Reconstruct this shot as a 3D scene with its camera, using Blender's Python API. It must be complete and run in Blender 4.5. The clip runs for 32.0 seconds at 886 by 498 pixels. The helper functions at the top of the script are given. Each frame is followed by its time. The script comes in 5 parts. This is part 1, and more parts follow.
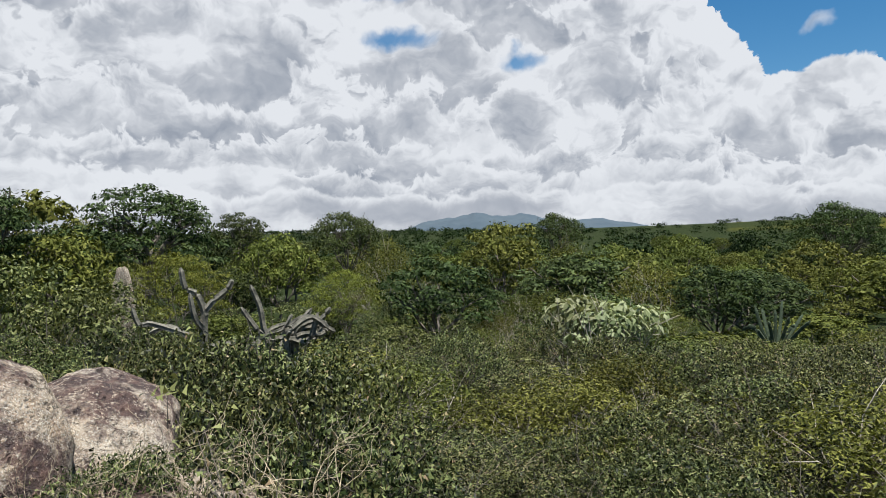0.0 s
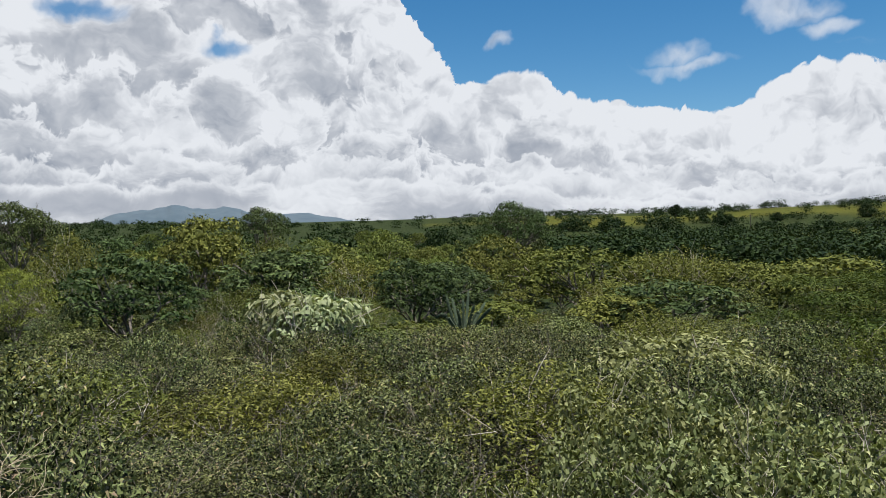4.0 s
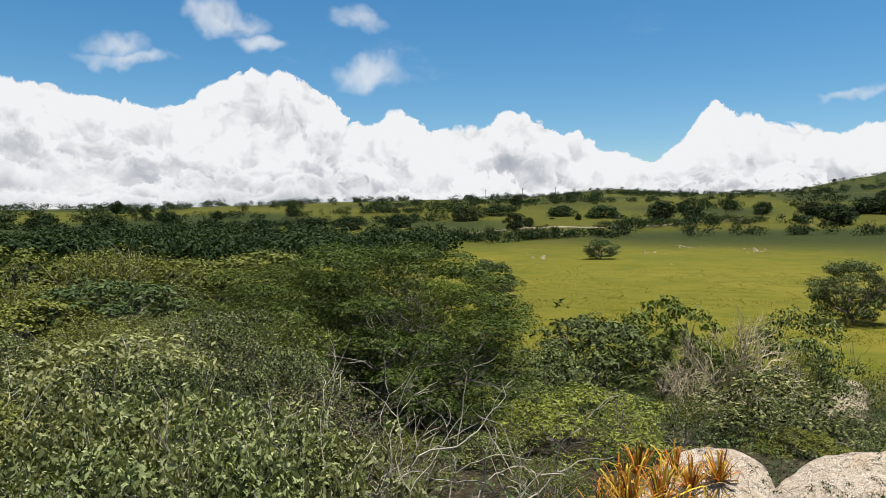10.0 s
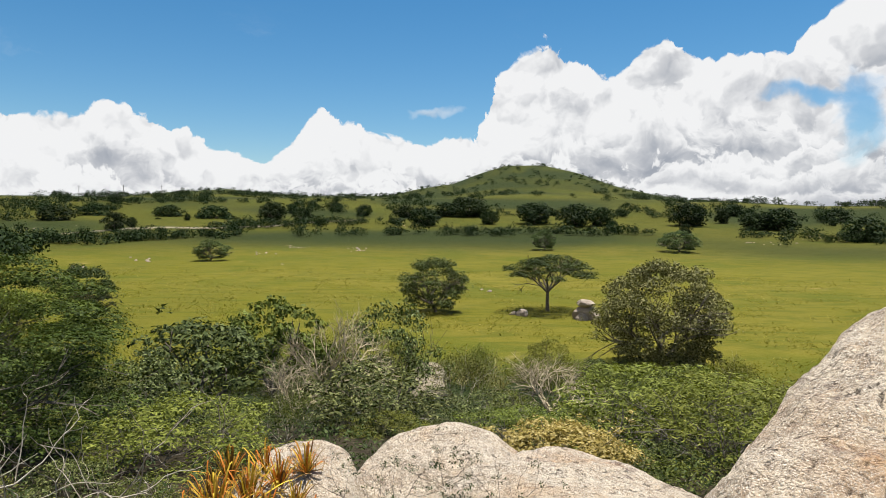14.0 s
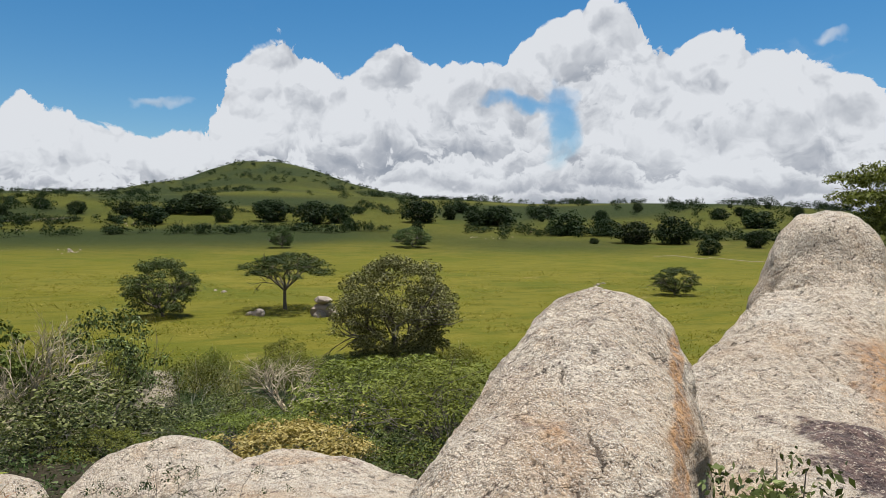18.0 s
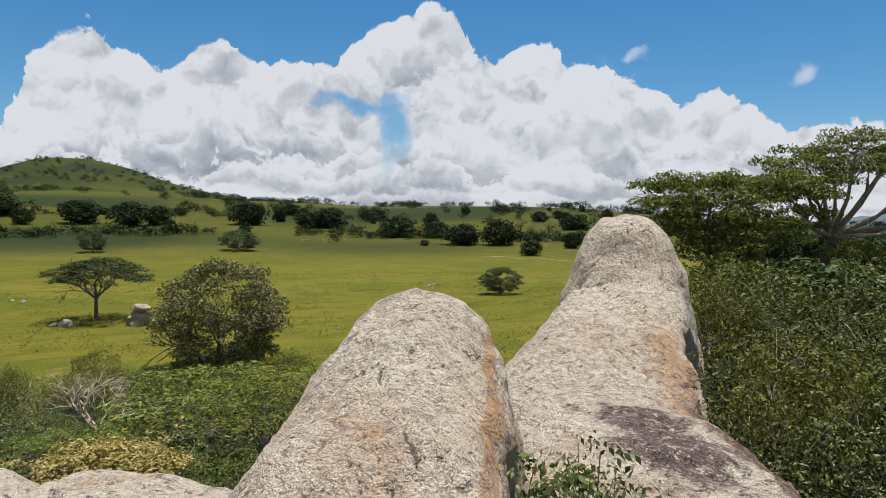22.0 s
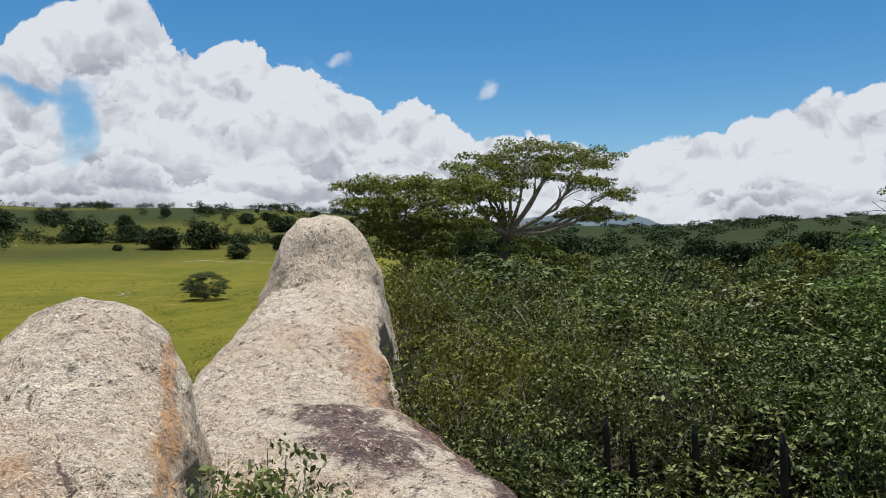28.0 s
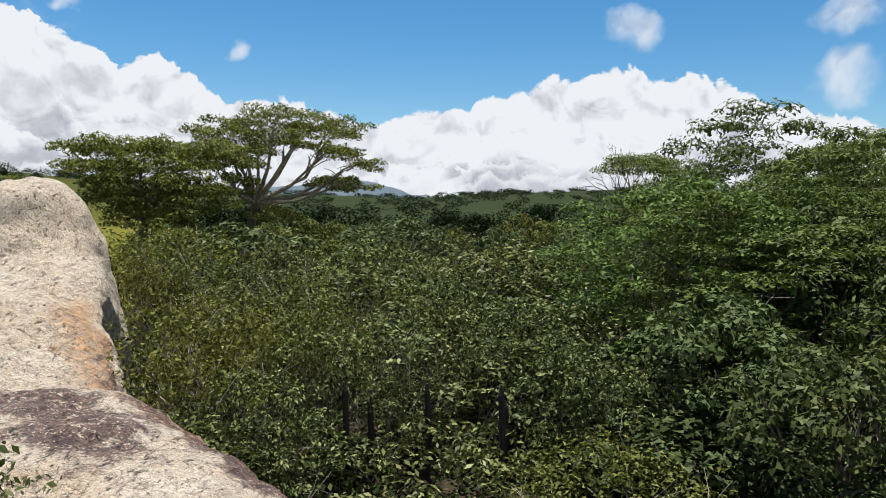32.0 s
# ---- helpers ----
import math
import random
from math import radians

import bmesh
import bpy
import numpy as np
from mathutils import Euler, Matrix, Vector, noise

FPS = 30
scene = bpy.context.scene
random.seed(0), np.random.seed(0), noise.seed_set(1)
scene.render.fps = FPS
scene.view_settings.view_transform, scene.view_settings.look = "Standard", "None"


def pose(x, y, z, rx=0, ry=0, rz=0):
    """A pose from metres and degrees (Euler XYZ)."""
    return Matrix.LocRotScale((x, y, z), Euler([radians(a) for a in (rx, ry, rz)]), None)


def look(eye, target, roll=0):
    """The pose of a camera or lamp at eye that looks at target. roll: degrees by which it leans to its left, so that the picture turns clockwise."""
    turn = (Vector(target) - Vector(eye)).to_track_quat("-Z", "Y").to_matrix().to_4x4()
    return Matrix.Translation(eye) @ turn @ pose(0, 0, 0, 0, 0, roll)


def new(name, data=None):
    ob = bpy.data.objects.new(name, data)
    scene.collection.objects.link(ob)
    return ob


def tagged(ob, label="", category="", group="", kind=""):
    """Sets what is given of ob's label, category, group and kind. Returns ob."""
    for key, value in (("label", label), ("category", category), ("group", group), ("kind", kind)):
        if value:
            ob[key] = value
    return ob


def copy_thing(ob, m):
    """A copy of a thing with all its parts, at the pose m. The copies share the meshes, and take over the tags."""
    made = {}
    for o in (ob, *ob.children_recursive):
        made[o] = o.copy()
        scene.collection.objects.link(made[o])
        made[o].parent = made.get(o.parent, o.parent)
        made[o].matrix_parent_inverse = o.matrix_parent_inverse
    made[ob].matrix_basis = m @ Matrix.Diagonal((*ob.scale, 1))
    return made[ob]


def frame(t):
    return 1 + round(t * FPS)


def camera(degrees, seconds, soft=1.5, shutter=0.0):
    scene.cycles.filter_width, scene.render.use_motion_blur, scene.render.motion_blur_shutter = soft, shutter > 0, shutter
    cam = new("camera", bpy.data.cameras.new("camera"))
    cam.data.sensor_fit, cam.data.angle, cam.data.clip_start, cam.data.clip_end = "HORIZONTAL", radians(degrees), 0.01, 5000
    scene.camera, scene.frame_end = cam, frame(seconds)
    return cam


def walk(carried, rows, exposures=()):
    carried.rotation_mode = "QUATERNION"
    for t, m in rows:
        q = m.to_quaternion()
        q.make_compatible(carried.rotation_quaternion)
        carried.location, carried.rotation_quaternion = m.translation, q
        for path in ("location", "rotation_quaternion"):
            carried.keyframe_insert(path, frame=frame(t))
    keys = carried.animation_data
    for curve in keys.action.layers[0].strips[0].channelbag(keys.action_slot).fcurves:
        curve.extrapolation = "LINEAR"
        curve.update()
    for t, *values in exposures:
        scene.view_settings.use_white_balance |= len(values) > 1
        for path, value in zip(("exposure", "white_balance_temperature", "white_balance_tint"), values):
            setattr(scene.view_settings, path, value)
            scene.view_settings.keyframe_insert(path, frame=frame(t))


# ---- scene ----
LENS = 63.5
EYE = 10.0                      # height of the eye over the meadow
cam = camera(LENS, 32.0, soft=0.5)
# seconds, x, y, z from the standing place, yaw, pitch, roll
PATH = [
    (0.0, 0.185, 0.477, -0.025, 0.00, -1.56, 0.92),
    (0.5, 0.191, 0.476, -0.024, -3.11, -1.69, 0.60),
    (1.0, 0.196, 0.468, -0.021, -5.58, -1.85, 0.37),
    (1.5, 0.202, 0.455, -0.019, -8.04, -1.89, 0.10),
    (2.0, 0.207, 0.441, -0.018, -10.50, -2.06, 0.40),
    (2.5, 0.214, 0.431, -0.016, -13.30, -1.98, 0.87),
    (3.0, 0.216, 0.422, -0.018, -17.13, -2.14, 0.79),
    (3.5, 0.216, 0.416, -0.016, -20.24, -2.21, 0.47),
    (5.5, 0.177, 0.394, 0.014, -32.46, -2.30, 0.32),
    (6.0, 0.186, 0.382, 0.021, -35.58, -2.16, 0.00),
    (6.5, 0.197, 0.365, 0.025, -38.91, -1.96, -0.08),
    (7.0, 0.224, 0.341, 0.020, -42.65, -1.61, 0.20),
    (7.5, 0.243, 0.313, 0.013, -46.01, -1.72, 0.23),
    (8.0, 0.268, 0.281, 0.005, -49.50, -1.93, -0.06),
    (8.5, 0.295, 0.263, 0.001, -53.49, -1.97, -0.12),
    (9.0, 0.326, 0.256, -0.001, -57.15, -2.13, -0.06),
    (9.5, 0.359, 0.246, -0.015, -61.30, -2.39, -0.39),
    (10.0, 0.390, 0.232, -0.027, -65.61, -2.45, -0.32),
    (10.5, 0.422, 0.215, -0.029, -69.59, -2.62, -0.26),
    (11.0, 0.445, 0.192, -0.025, -72.83, -2.41, -0.15),
    (11.5, 0.447, 0.168, -0.023, -76.52, -2.42, -0.12),
    (12.0, 0.442, 0.135, -0.020, -79.89, -2.36, -0.10),
    (12.5, 0.439, 0.103, -0.007, -83.47, -2.14, -0.22),
    (13.0, 0.434, 0.074, 0.003, -87.12, -2.23, -0.47),
    (13.5, 0.433, 0.033, 0.007, -91.24, -2.32, -0.76),
    (14.0, 0.436, -0.013, -0.001, -95.91, -2.09, -0.80),
    (14.5, 0.445, -0.045, -0.002, -99.83, -2.31, -0.58),
    (16.5, 0.457, -0.131, 0.014, -109.21, -2.22, -0.11),
    (17.0, 0.461, -0.157, 0.014, -111.64, -2.36, -0.48),
    (17.5, 0.463, -0.186, 0.012, -114.28, -2.17, -0.49),
    (18.0, 0.466, -0.210, 0.011, -116.64, -2.10, -0.45),
    (18.5, 0.465, -0.230, 0.009, -118.96, -1.87, -0.57),
    (19.0, 0.455, -0.246, 0.006, -121.55, -1.95, -0.75),
    (19.5, 0.436, -0.257, 0.005, -123.58, -1.79, -0.69),
    (20.0, 0.424, -0.259, 0.012, -125.26, -2.01, -0.69),
    (20.5, 0.409, -0.267, 0.015, -126.64, -2.12, -0.55),
    (21.0, 0.400, -0.269, 0.016, -127.33, -2.01, -0.53),
    (21.5, 0.386, -0.271, 0.017, -128.50, -1.95, -0.37),
    (22.0, 0.372, -0.276, 0.020, -130.01, -1.82, -0.41),
    (22.5, 0.359, -0.287, 0.020, -131.76, -2.18, -0.56),
    (23.0, 0.350, -0.306, 0.017, -134.03, -2.36, -0.51),
    (23.5, 0.348, -0.328, 0.013, -136.28, -2.49, -0.39),
    (24.0, 0.345, -0.354, 0.008, -138.24, -2.73, -0.28),
    (24.5, 0.342, -0.381, 0.008, -140.14, -2.97, -0.30),
    (25.0, 0.336, -0.400, 0.009, -141.96, -3.22, -0.16),
    (25.5, 0.328, -0.409, 0.013, -143.63, -3.20, -0.25),
    (27.5, 0.277, -0.449, -0.001, -150.53, -1.70, 0.12),
    (28.0, 0.268, -0.460, 0.001, -152.96, -1.63, 0.16),
    (28.5, 0.258, -0.473, -0.001, -154.97, -1.87, 0.24),
    (29.0, 0.237, -0.489, -0.004, -157.08, -2.08, 0.37),
    (29.5, 0.208, -0.504, -0.006, -159.31, -2.30, 0.27),
    (30.0, 0.190, -0.514, -0.005, -161.77, -2.57, 0.28),
    (30.5, 0.178, -0.520, -0.006, -164.13, -3.12, 0.27),
    (31.0, 0.155, -0.527, -0.004, -166.66, -3.53, -0.07),
    (31.5, 0.121, -0.532, -0.005, -169.54, -3.77, -0.73),
    (32.0, 0.086, -0.534, -0.007, -172.37, -3.97, -0.84),
]
walk(cam, [(t, pose(x, y, EYE + z, 90 + p, r, yaw)) for t, x, y, z, yaw, p, r in PATH],
     [(0, 0.98, 6080, 10), (6, 1.06, 6130, 10), (9, 1.14, 6300, 10), (14, 1.14, 6380, 10), (17, 0.98, 6170, 10), (19, 0.84, 6080, 10), (24, 0.86, 6060, 10), (28, 0.89, 6020, 10), (32, 1.12, 6150, 10)])

# ------------------------------------------------------------------ sky and sun
SUN_AZ, SUN_EL = -152.0, 77.0     # degrees left of +y, degrees over the horizon


def way(az, el=0.0):
    a, e = radians(az), radians(el)
    return Vector((-math.sin(a) * math.cos(e), math.cos(a) * math.cos(e), math.sin(e)))


class Net:
    """Short hand for building node trees."""

    def __init__(self, tree):
        self.t = tree

    def node(self, kind, **props):
        n = self.t.nodes.new(kind)
        for k, v in props.items():
            if k == "operation":
                n.operation = v
            elif k == "data_type":
                n.data_type = v
            elif k == "blend_type":
                n.blend_type = v
        return n

    def put(self, socket, v):
        if isinstance(v, bpy.types.NodeSocket):
            self.t.links.new(v, socket)
        elif v is not None:
            socket.default_value = v

    def m(self, op, a, b=None, c=None, clamp=False):
        n = self.node("ShaderNodeMath", operation=op)
        n.use_clamp = clamp
        for s, v in zip(n.inputs, (a, b, c)):
            self.put(s, v)
        return n.outputs[0]

    def v(self, op, a, b=None):
        n = self.node("ShaderNodeVectorMath", operation=op)
        self.put(n.inputs[0], a)
        if op == "SCALE":
            self.put(n.inputs[3], b)
        elif b is not None:
            self.put(n.inputs[1], b)
        return n.outputs[1] if op in ("DOT_PRODUCT", "LENGTH", "DISTANCE") else n.outputs[0]

    def step(self, x, lo, hi, a=0.0, b=1.0):
        n = self.node("ShaderNodeMapRange")
        n.interpolation_type = "SMOOTHSTEP"
        for s, val in zip(n.inputs, (x, lo, hi, a, b)):
            self.put(s, val)
        return n.outputs[0]

    def noise(self, vec, scale, detail=4.0, rough=0.5, warp=0.0):
        n = self.node("ShaderNodeTexNoise")
        self.put(n.inputs["Vector"], vec)
        n.inputs["Scale"].default_value, n.inputs["Detail"].default_value = scale, detail
        n.inputs["Roughness"].default_value, n.inputs["Distortion"].default_value = rough, warp
        return n.outputs["Fac"]

    def ramp(self, fac, stops, mode="LINEAR"):
        n = self.node("ShaderNodeValToRGB")
        n.color_ramp.interpolation = mode
        el = n.color_ramp.elements
        while len(el) < len(stops):
            el.new(0.5)
        for e, (p, c) in zip(el, stops):
            e.position = p
            e.color = (c, c, c, 1) if isinstance(c, float) else (*c, 1)
        self.put(n.inputs[0], fac)
        return n.outputs[0]

    def mix(self, f, a, b, blend="MIX"):
        n = self.node("ShaderNodeMix", data_type="RGBA", blend_type=blend)
        self.put(n.inputs[0], f)
        for s, v in ((n.inputs[6], a), (n.inputs[7], b)):
            self.put(s, (*v, 1) if isinstance(v, tuple) else v)
        return n.outputs[2]


# heights of the cloud bank's upper edge, degrees over the horizon, by azimuth
BANK_A = [(150, 6), (100, 20), (50, 60), (0, 60), (-17, 40), (-20, 16.4), (-22.2, 13.8), (-23.9, 10.6), (-31.4, 11.2), (-33, 9.3),
          (-40.8, 7.9), (-45.2, 7.8), (-47.8, 9.5), (-50, 10.4), (-53.2, 10.7), (-56, 9.5), (-58.8, 6.7), (-62, 8), (-65, 6.8), (-71.1, 7.9),
          (-76.8, 6.1), (-78.4, 4.6), (-82.2, 4.3), (-85.1, 7.2), (-86, 8.7), (-88, 7.1), (-96.3, 6.3), (-98.3, 6.3)]
BANK_B = [(-98.5, 6.3), (-99.4, 9.6), (-100.9, 12.6), (-103, 13.4), (-109.6, 11.2), (-110.9, 12.9), (-113, 13.8), (-115.2, 12.3), (-121.8, 11.9),
          (-122.2, 13.4), (-124, 14.7), (-128.5, 16.4), (-131.6, 15.7), (-132.3, 13), (-134.3, 12.2), (-136, 13.8), (-137.7, 14.3), (-139.4, 12.8),
          (-142.7, 12.1), (-143.6, 10.6), (-147, 10), (-148.3, 8.9), (-150, 10.2), (-152.4, 8.6), (-155.9, 7.4), (-165.7, 5.7), (-174.3, 7),
          (-180, 8.8), (-185.6, 9.4), (-190.2, 9), (-197.6, 7.1), (-204, 4.4)]
# loose small clouds: azimuth, elevation, half width, half height
PUFFS = [(-48.7, 14.7, 2.6, 0.9), (-51.4, 13.2, 1.6, 0.6), (-58.7, 15.0, 1.6, 1.0), (-59.9, 11.0, 2.2, 1.2), (-40.8, 12.6, 1.6, 1.0), (-41.5, 11.5, 2.6, 0.5),
         (-156.2, 11.3, 0.9, 0.8), (-144.6, 13.2, 1.1, 0.4), (172.8, 13.0, 1.4, 1.2), (158.8, 13.1, 2.6, 1.4), (158.8, 8.8, 2.0, 1.3), (-95.0, 8.4, 2.0, 0.4), (-27.5, 13.6, 0.9, 0.6)]

# rents of blue in the cloud
RENTS = [(-125.9, 8.2, 1.0, 2.4), (-123.0, 9.4, 2.0, 0.5), (3.6, 14.8, 2.2, 0.7), (-6.4, 12.8, 1.2, 0.6), (3.4, 18.2, 2.0, 0.8)]


def make_world():
    w = bpy.data.worlds.new("sky")
    scene.world = w
    w.use_nodes = True
    w.node_tree.nodes.clear()
    N = Net(w.node_tree)
    sky = N.node("ShaderNodeTexSky")
    sky.sky_type, sky.sun_disc = "NISHITA", False
    sky.sun_elevation, sky.sun_rotation = radians(SUN_EL), radians(-SUN_AZ)
    sky.altitude, sky.air_density, sky.dust_density, sky.ozone_density = 400, 1.0, 0.2, 3.0
    hsv = N.node("ShaderNodeHueSaturation")
    hsv.inputs["Hue"].default_value, hsv.inputs["Saturation"].default_value, hsv.inputs["Value"].default_value = 0.492, 1.31, 1.0
    N.put(hsv.inputs["Color"], sky.outputs[0])
    d = N.node("ShaderNodeTexCoord").outputs["Generated"]
    sep = N.node("ShaderNodeSeparateXYZ")
    N.put(sep.inputs[0], d)
    x, y, z = sep.outputs
    az = N.m("MULTIPLY", N.m("ARCTAN2", N.m("MULTIPLY", x, -1.0), y), 180 / math.pi)
    el = N.m("MULTIPLY", N.m("ARCSINE", z), 180 / math.pi)
    warp = N.node("ShaderNodeTexNoise")
    N.put(warp.inputs["Vector"], d)
    warp.inputs["Scale"].default_value, warp.inputs["Detail"].default_value = 14, 4.3
    bent = N.v("ADD", d, N.v("SCALE", N.v("SUBTRACT", warp.outputs["Color"], (0.5, 0.5, 0.5)), 0.078))

    def lumps(vec, scale):
        """Cauliflower billows: 1 in the middle of a lump, 0 in the creases."""
        n = N.node("ShaderNodeTexVoronoi")
        n.inputs["Scale"].default_value, n.inputs["Detail"].default_value = scale, 1.9
        n.inputs["Roughness"].default_value, n.inputs["Lacunarity"].default_value = 0.5, 2.2
        n.normalize = True
        N.put(n.inputs["Vector"], vec)
        return N.m("SUBTRACT", 1.0, n.outputs[0])

    up = way(SUN_AZ, SUN_EL) * 0.4 + Vector((0, 0, 1))
    l1, l2 = lumps(bent, 17), lumps(N.v("ADD", bent, tuple(up * 0.014)), 17)
    big, big2 = N.noise(bent, 9, 3, 0.5), N.noise(N.v("ADD", bent, (0, 0, 0.045)), 9, 3, 0.5)
    fine = N.noise(bent, 60, 5, 0.6)
    relief = N.m("ADD", N.m("MULTIPLY", N.m("SUBTRACT", l1, l2), 2.0), N.m("MULTIPLY", N.m("SUBTRACT", big, big2), 0.9))
    billow = N.m("ADD", N.m("SUBTRACT", l1, 0.62), N.m("MULTIPLY", N.m("SUBTRACT", fine, 0.5), 0.22))
    az2 = N.m("ADD", az, N.m("MULTIPLY", N.m("SUBTRACT", fine, 0.5), 1.6))
    u = N.m("FRACT", N.m("MULTIPLY", N.m("SUBTRACT", 150.0, az2), 1 / 360))
    tops = [N.ramp(u, [((150 - a) / 360, e / 60) for a, e in bank], "EASE") for bank in (BANK_A, BANK_B)]
    cut = N.m("GREATER_THAN", u, (150 + 98.4) / 360)
    top = N.m("MULTIPLY", N.mix(cut, tops[0], tops[1]), 60.0)
    flat = N.node("ShaderNodeMapping")
    N.put(flat.inputs[0], bent)
    flat.inputs["Scale"].default_value = (1, 1, 2.8)
    col, mask = None, None
    # banks of heaped cloud, one behind the other: white crests over grey undersides
    grey = N.noise(N.v("ADD", flat.outputs[0], (7.7, 2.2, 5.1)), 4.5, 5, 0.6)
    for i, (k, cap, amp, puffy) in enumerate(((1.0, 70.0, 1.0, 4.2), (0.86, 24.0, 26.0, 5.4), (0.74, 16.0, 22.0, 5.0), (0.58, 10.8, 17.0, 4.2), (0.43, 7.2, 12.0, 3.4), (0.31, 4.8, 7.0, 2.4), (0.21, 3.0, 4.0, 1.6))):
        sway = big if i == 0 else N.noise(N.v("ADD", bent, (3.1 * i, 1.7 * i, 0.9 * i)), 4.6 + 1.2 * i, 5, 0.62)
        t = N.m("ADD", N.m("ADD", N.m("MINIMUM", N.m("MULTIPLY", top, k), cap), N.m("MULTIPLY", billow, puffy)), N.m("MULTIPLY", N.m("SUBTRACT", sway, 0.5), amp))
        depth = N.m("SUBTRACT", t, el)
        cover = N.step(depth, -0.1, (0.20, 1.5, 1.2, 0.9, 0.5, 0.4, 0.35)[i])
        low = (0.80, 0.70, 0.65, 0.62, 0.62, 0.64, 0.66)[i]
        dusk = N.step(grey, 0.34, 0.62, 0.93, low - 0.08)
        body = N.step(depth, -0.2, (8.0, 6.0, 4.6, 3.6, 2.6, 2.0, 1.4)[i], 1.0, dusk)
        lum = N.m("ADD", body, N.m("MULTIPLY", relief, (0.72, 0.54, 0.42, 0.38, 0.32, 0.26, 0.20)[i]))
        if col is None:
            col, mask = lum, cover
        else:
            col = N.m("ADD", N.m("MULTIPLY", col, N.m("SUBTRACT", 1.0, cover)), N.m("MULTIPLY", lum, cover))
            mask = N.m("MAXIMUM", mask, N.m("MULTIPLY", cover, mask) if i < 6 else cover)
    for a, e, hw, hh in RENTS + PUFFS:
        p = way(a, e)
        right, upw = way(a - 90), way(a, e + 90)
        off = N.v("SUBTRACT", bent, tuple(p))
        dx = N.m("MULTIPLY", N.v("DOT_PRODUCT", off, tuple(right)), 1 / radians(hw))
        dy = N.m("MULTIPLY", N.v("DOT_PRODUCT", off, tuple(upw)), 1 / radians(hh))
        r = N.m("ADD", N.m("MULTIPLY", dx, dx), N.m("MULTIPLY", dy, dy))
        r = N.m("SUBTRACT", r, N.m("MULTIPLY", billow, 5.0 if (a, e, hw, hh) in RENTS else 3.4))
        if (a, e, hw, hh) in RENTS:
            mask = N.m("MULTIPLY", mask, N.step(r, -0.4, 2.6, 0.10, 1.0))
        else:
            mask = N.m("MAXIMUM", mask, N.step(r, 1.6, -1.6, 0.0, 0.9))
    # thin veils beside the heaps
    veil = N.m("MULTIPLY", N.step(N.noise(flat.outputs[0], 4, 6, 0.6), 0.60, 0.85, 0.0, 0.5), N.step(el, 17.0, 9.0))
    mask = N.m("MAXIMUM", mask, veil)
    lum = N.m("MINIMUM", N.m("MAXIMUM", col, 0.30), 1.0)
    tint = N.ramp(lum, [(0.0, (0.28, 0.31, 0.37)), (0.45, (0.42, 0.45, 0.50)), (0.72, (0.68, 0.69, 0.71)), (0.95, (1.0, 0.995, 0.985))])
    bg1, bg2 = N.node("ShaderNodeBackground"), N.node("ShaderNodeBackground")
    N.put(bg1.inputs[0], hsv.outputs[0])
    bg1.inputs[1].default_value = 0.050
    N.put(bg2.inputs[0], tint)
    bg2.inputs[1].default_value = 0.405
    mx, out = N.node("ShaderNodeMixShader"), N.node("ShaderNodeOutputWorld")
    N.put(mx.inputs[0], mask)
    N.put(mx.inputs[1], bg1.outputs[0])
    N.put(mx.inputs[2], bg2.outputs[0])
    N.put(out.inputs[0], mx.outputs[0])


make_world()
lamp = bpy.data.lights.new("sun", "SUN")
lamp.energy, lamp.angle, lamp.color = 5.0, radians(0.6), (1.0, 0.95, 0.86)
sun = new("sun", lamp)
sun.matrix_world = look(way(SUN_AZ, SUN_EL) * 300, (0, 0, 0))


# ------------------------------------------------------------------ materials
def material(name, rough=0.8):
    m = bpy.data.materials.new(name)
    m.use_nodes = True
    N = Net(m.node_tree)
    bsdf = m.node_tree.nodes["Principled BSDF"]
    bsdf.inputs["Roughness"].default_value = rough
    return m, N, bsdf


def bump(N, bsdf, height, strength, distance):
    b = N.node("ShaderNodeBump")
    b.inputs["Strength"].default_value, b.inputs["Distance"].default_value = strength, distance
    N.put(b.inputs["Height"], height)
    N.put(bsdf.inputs["Normal"], b.outputs[0])


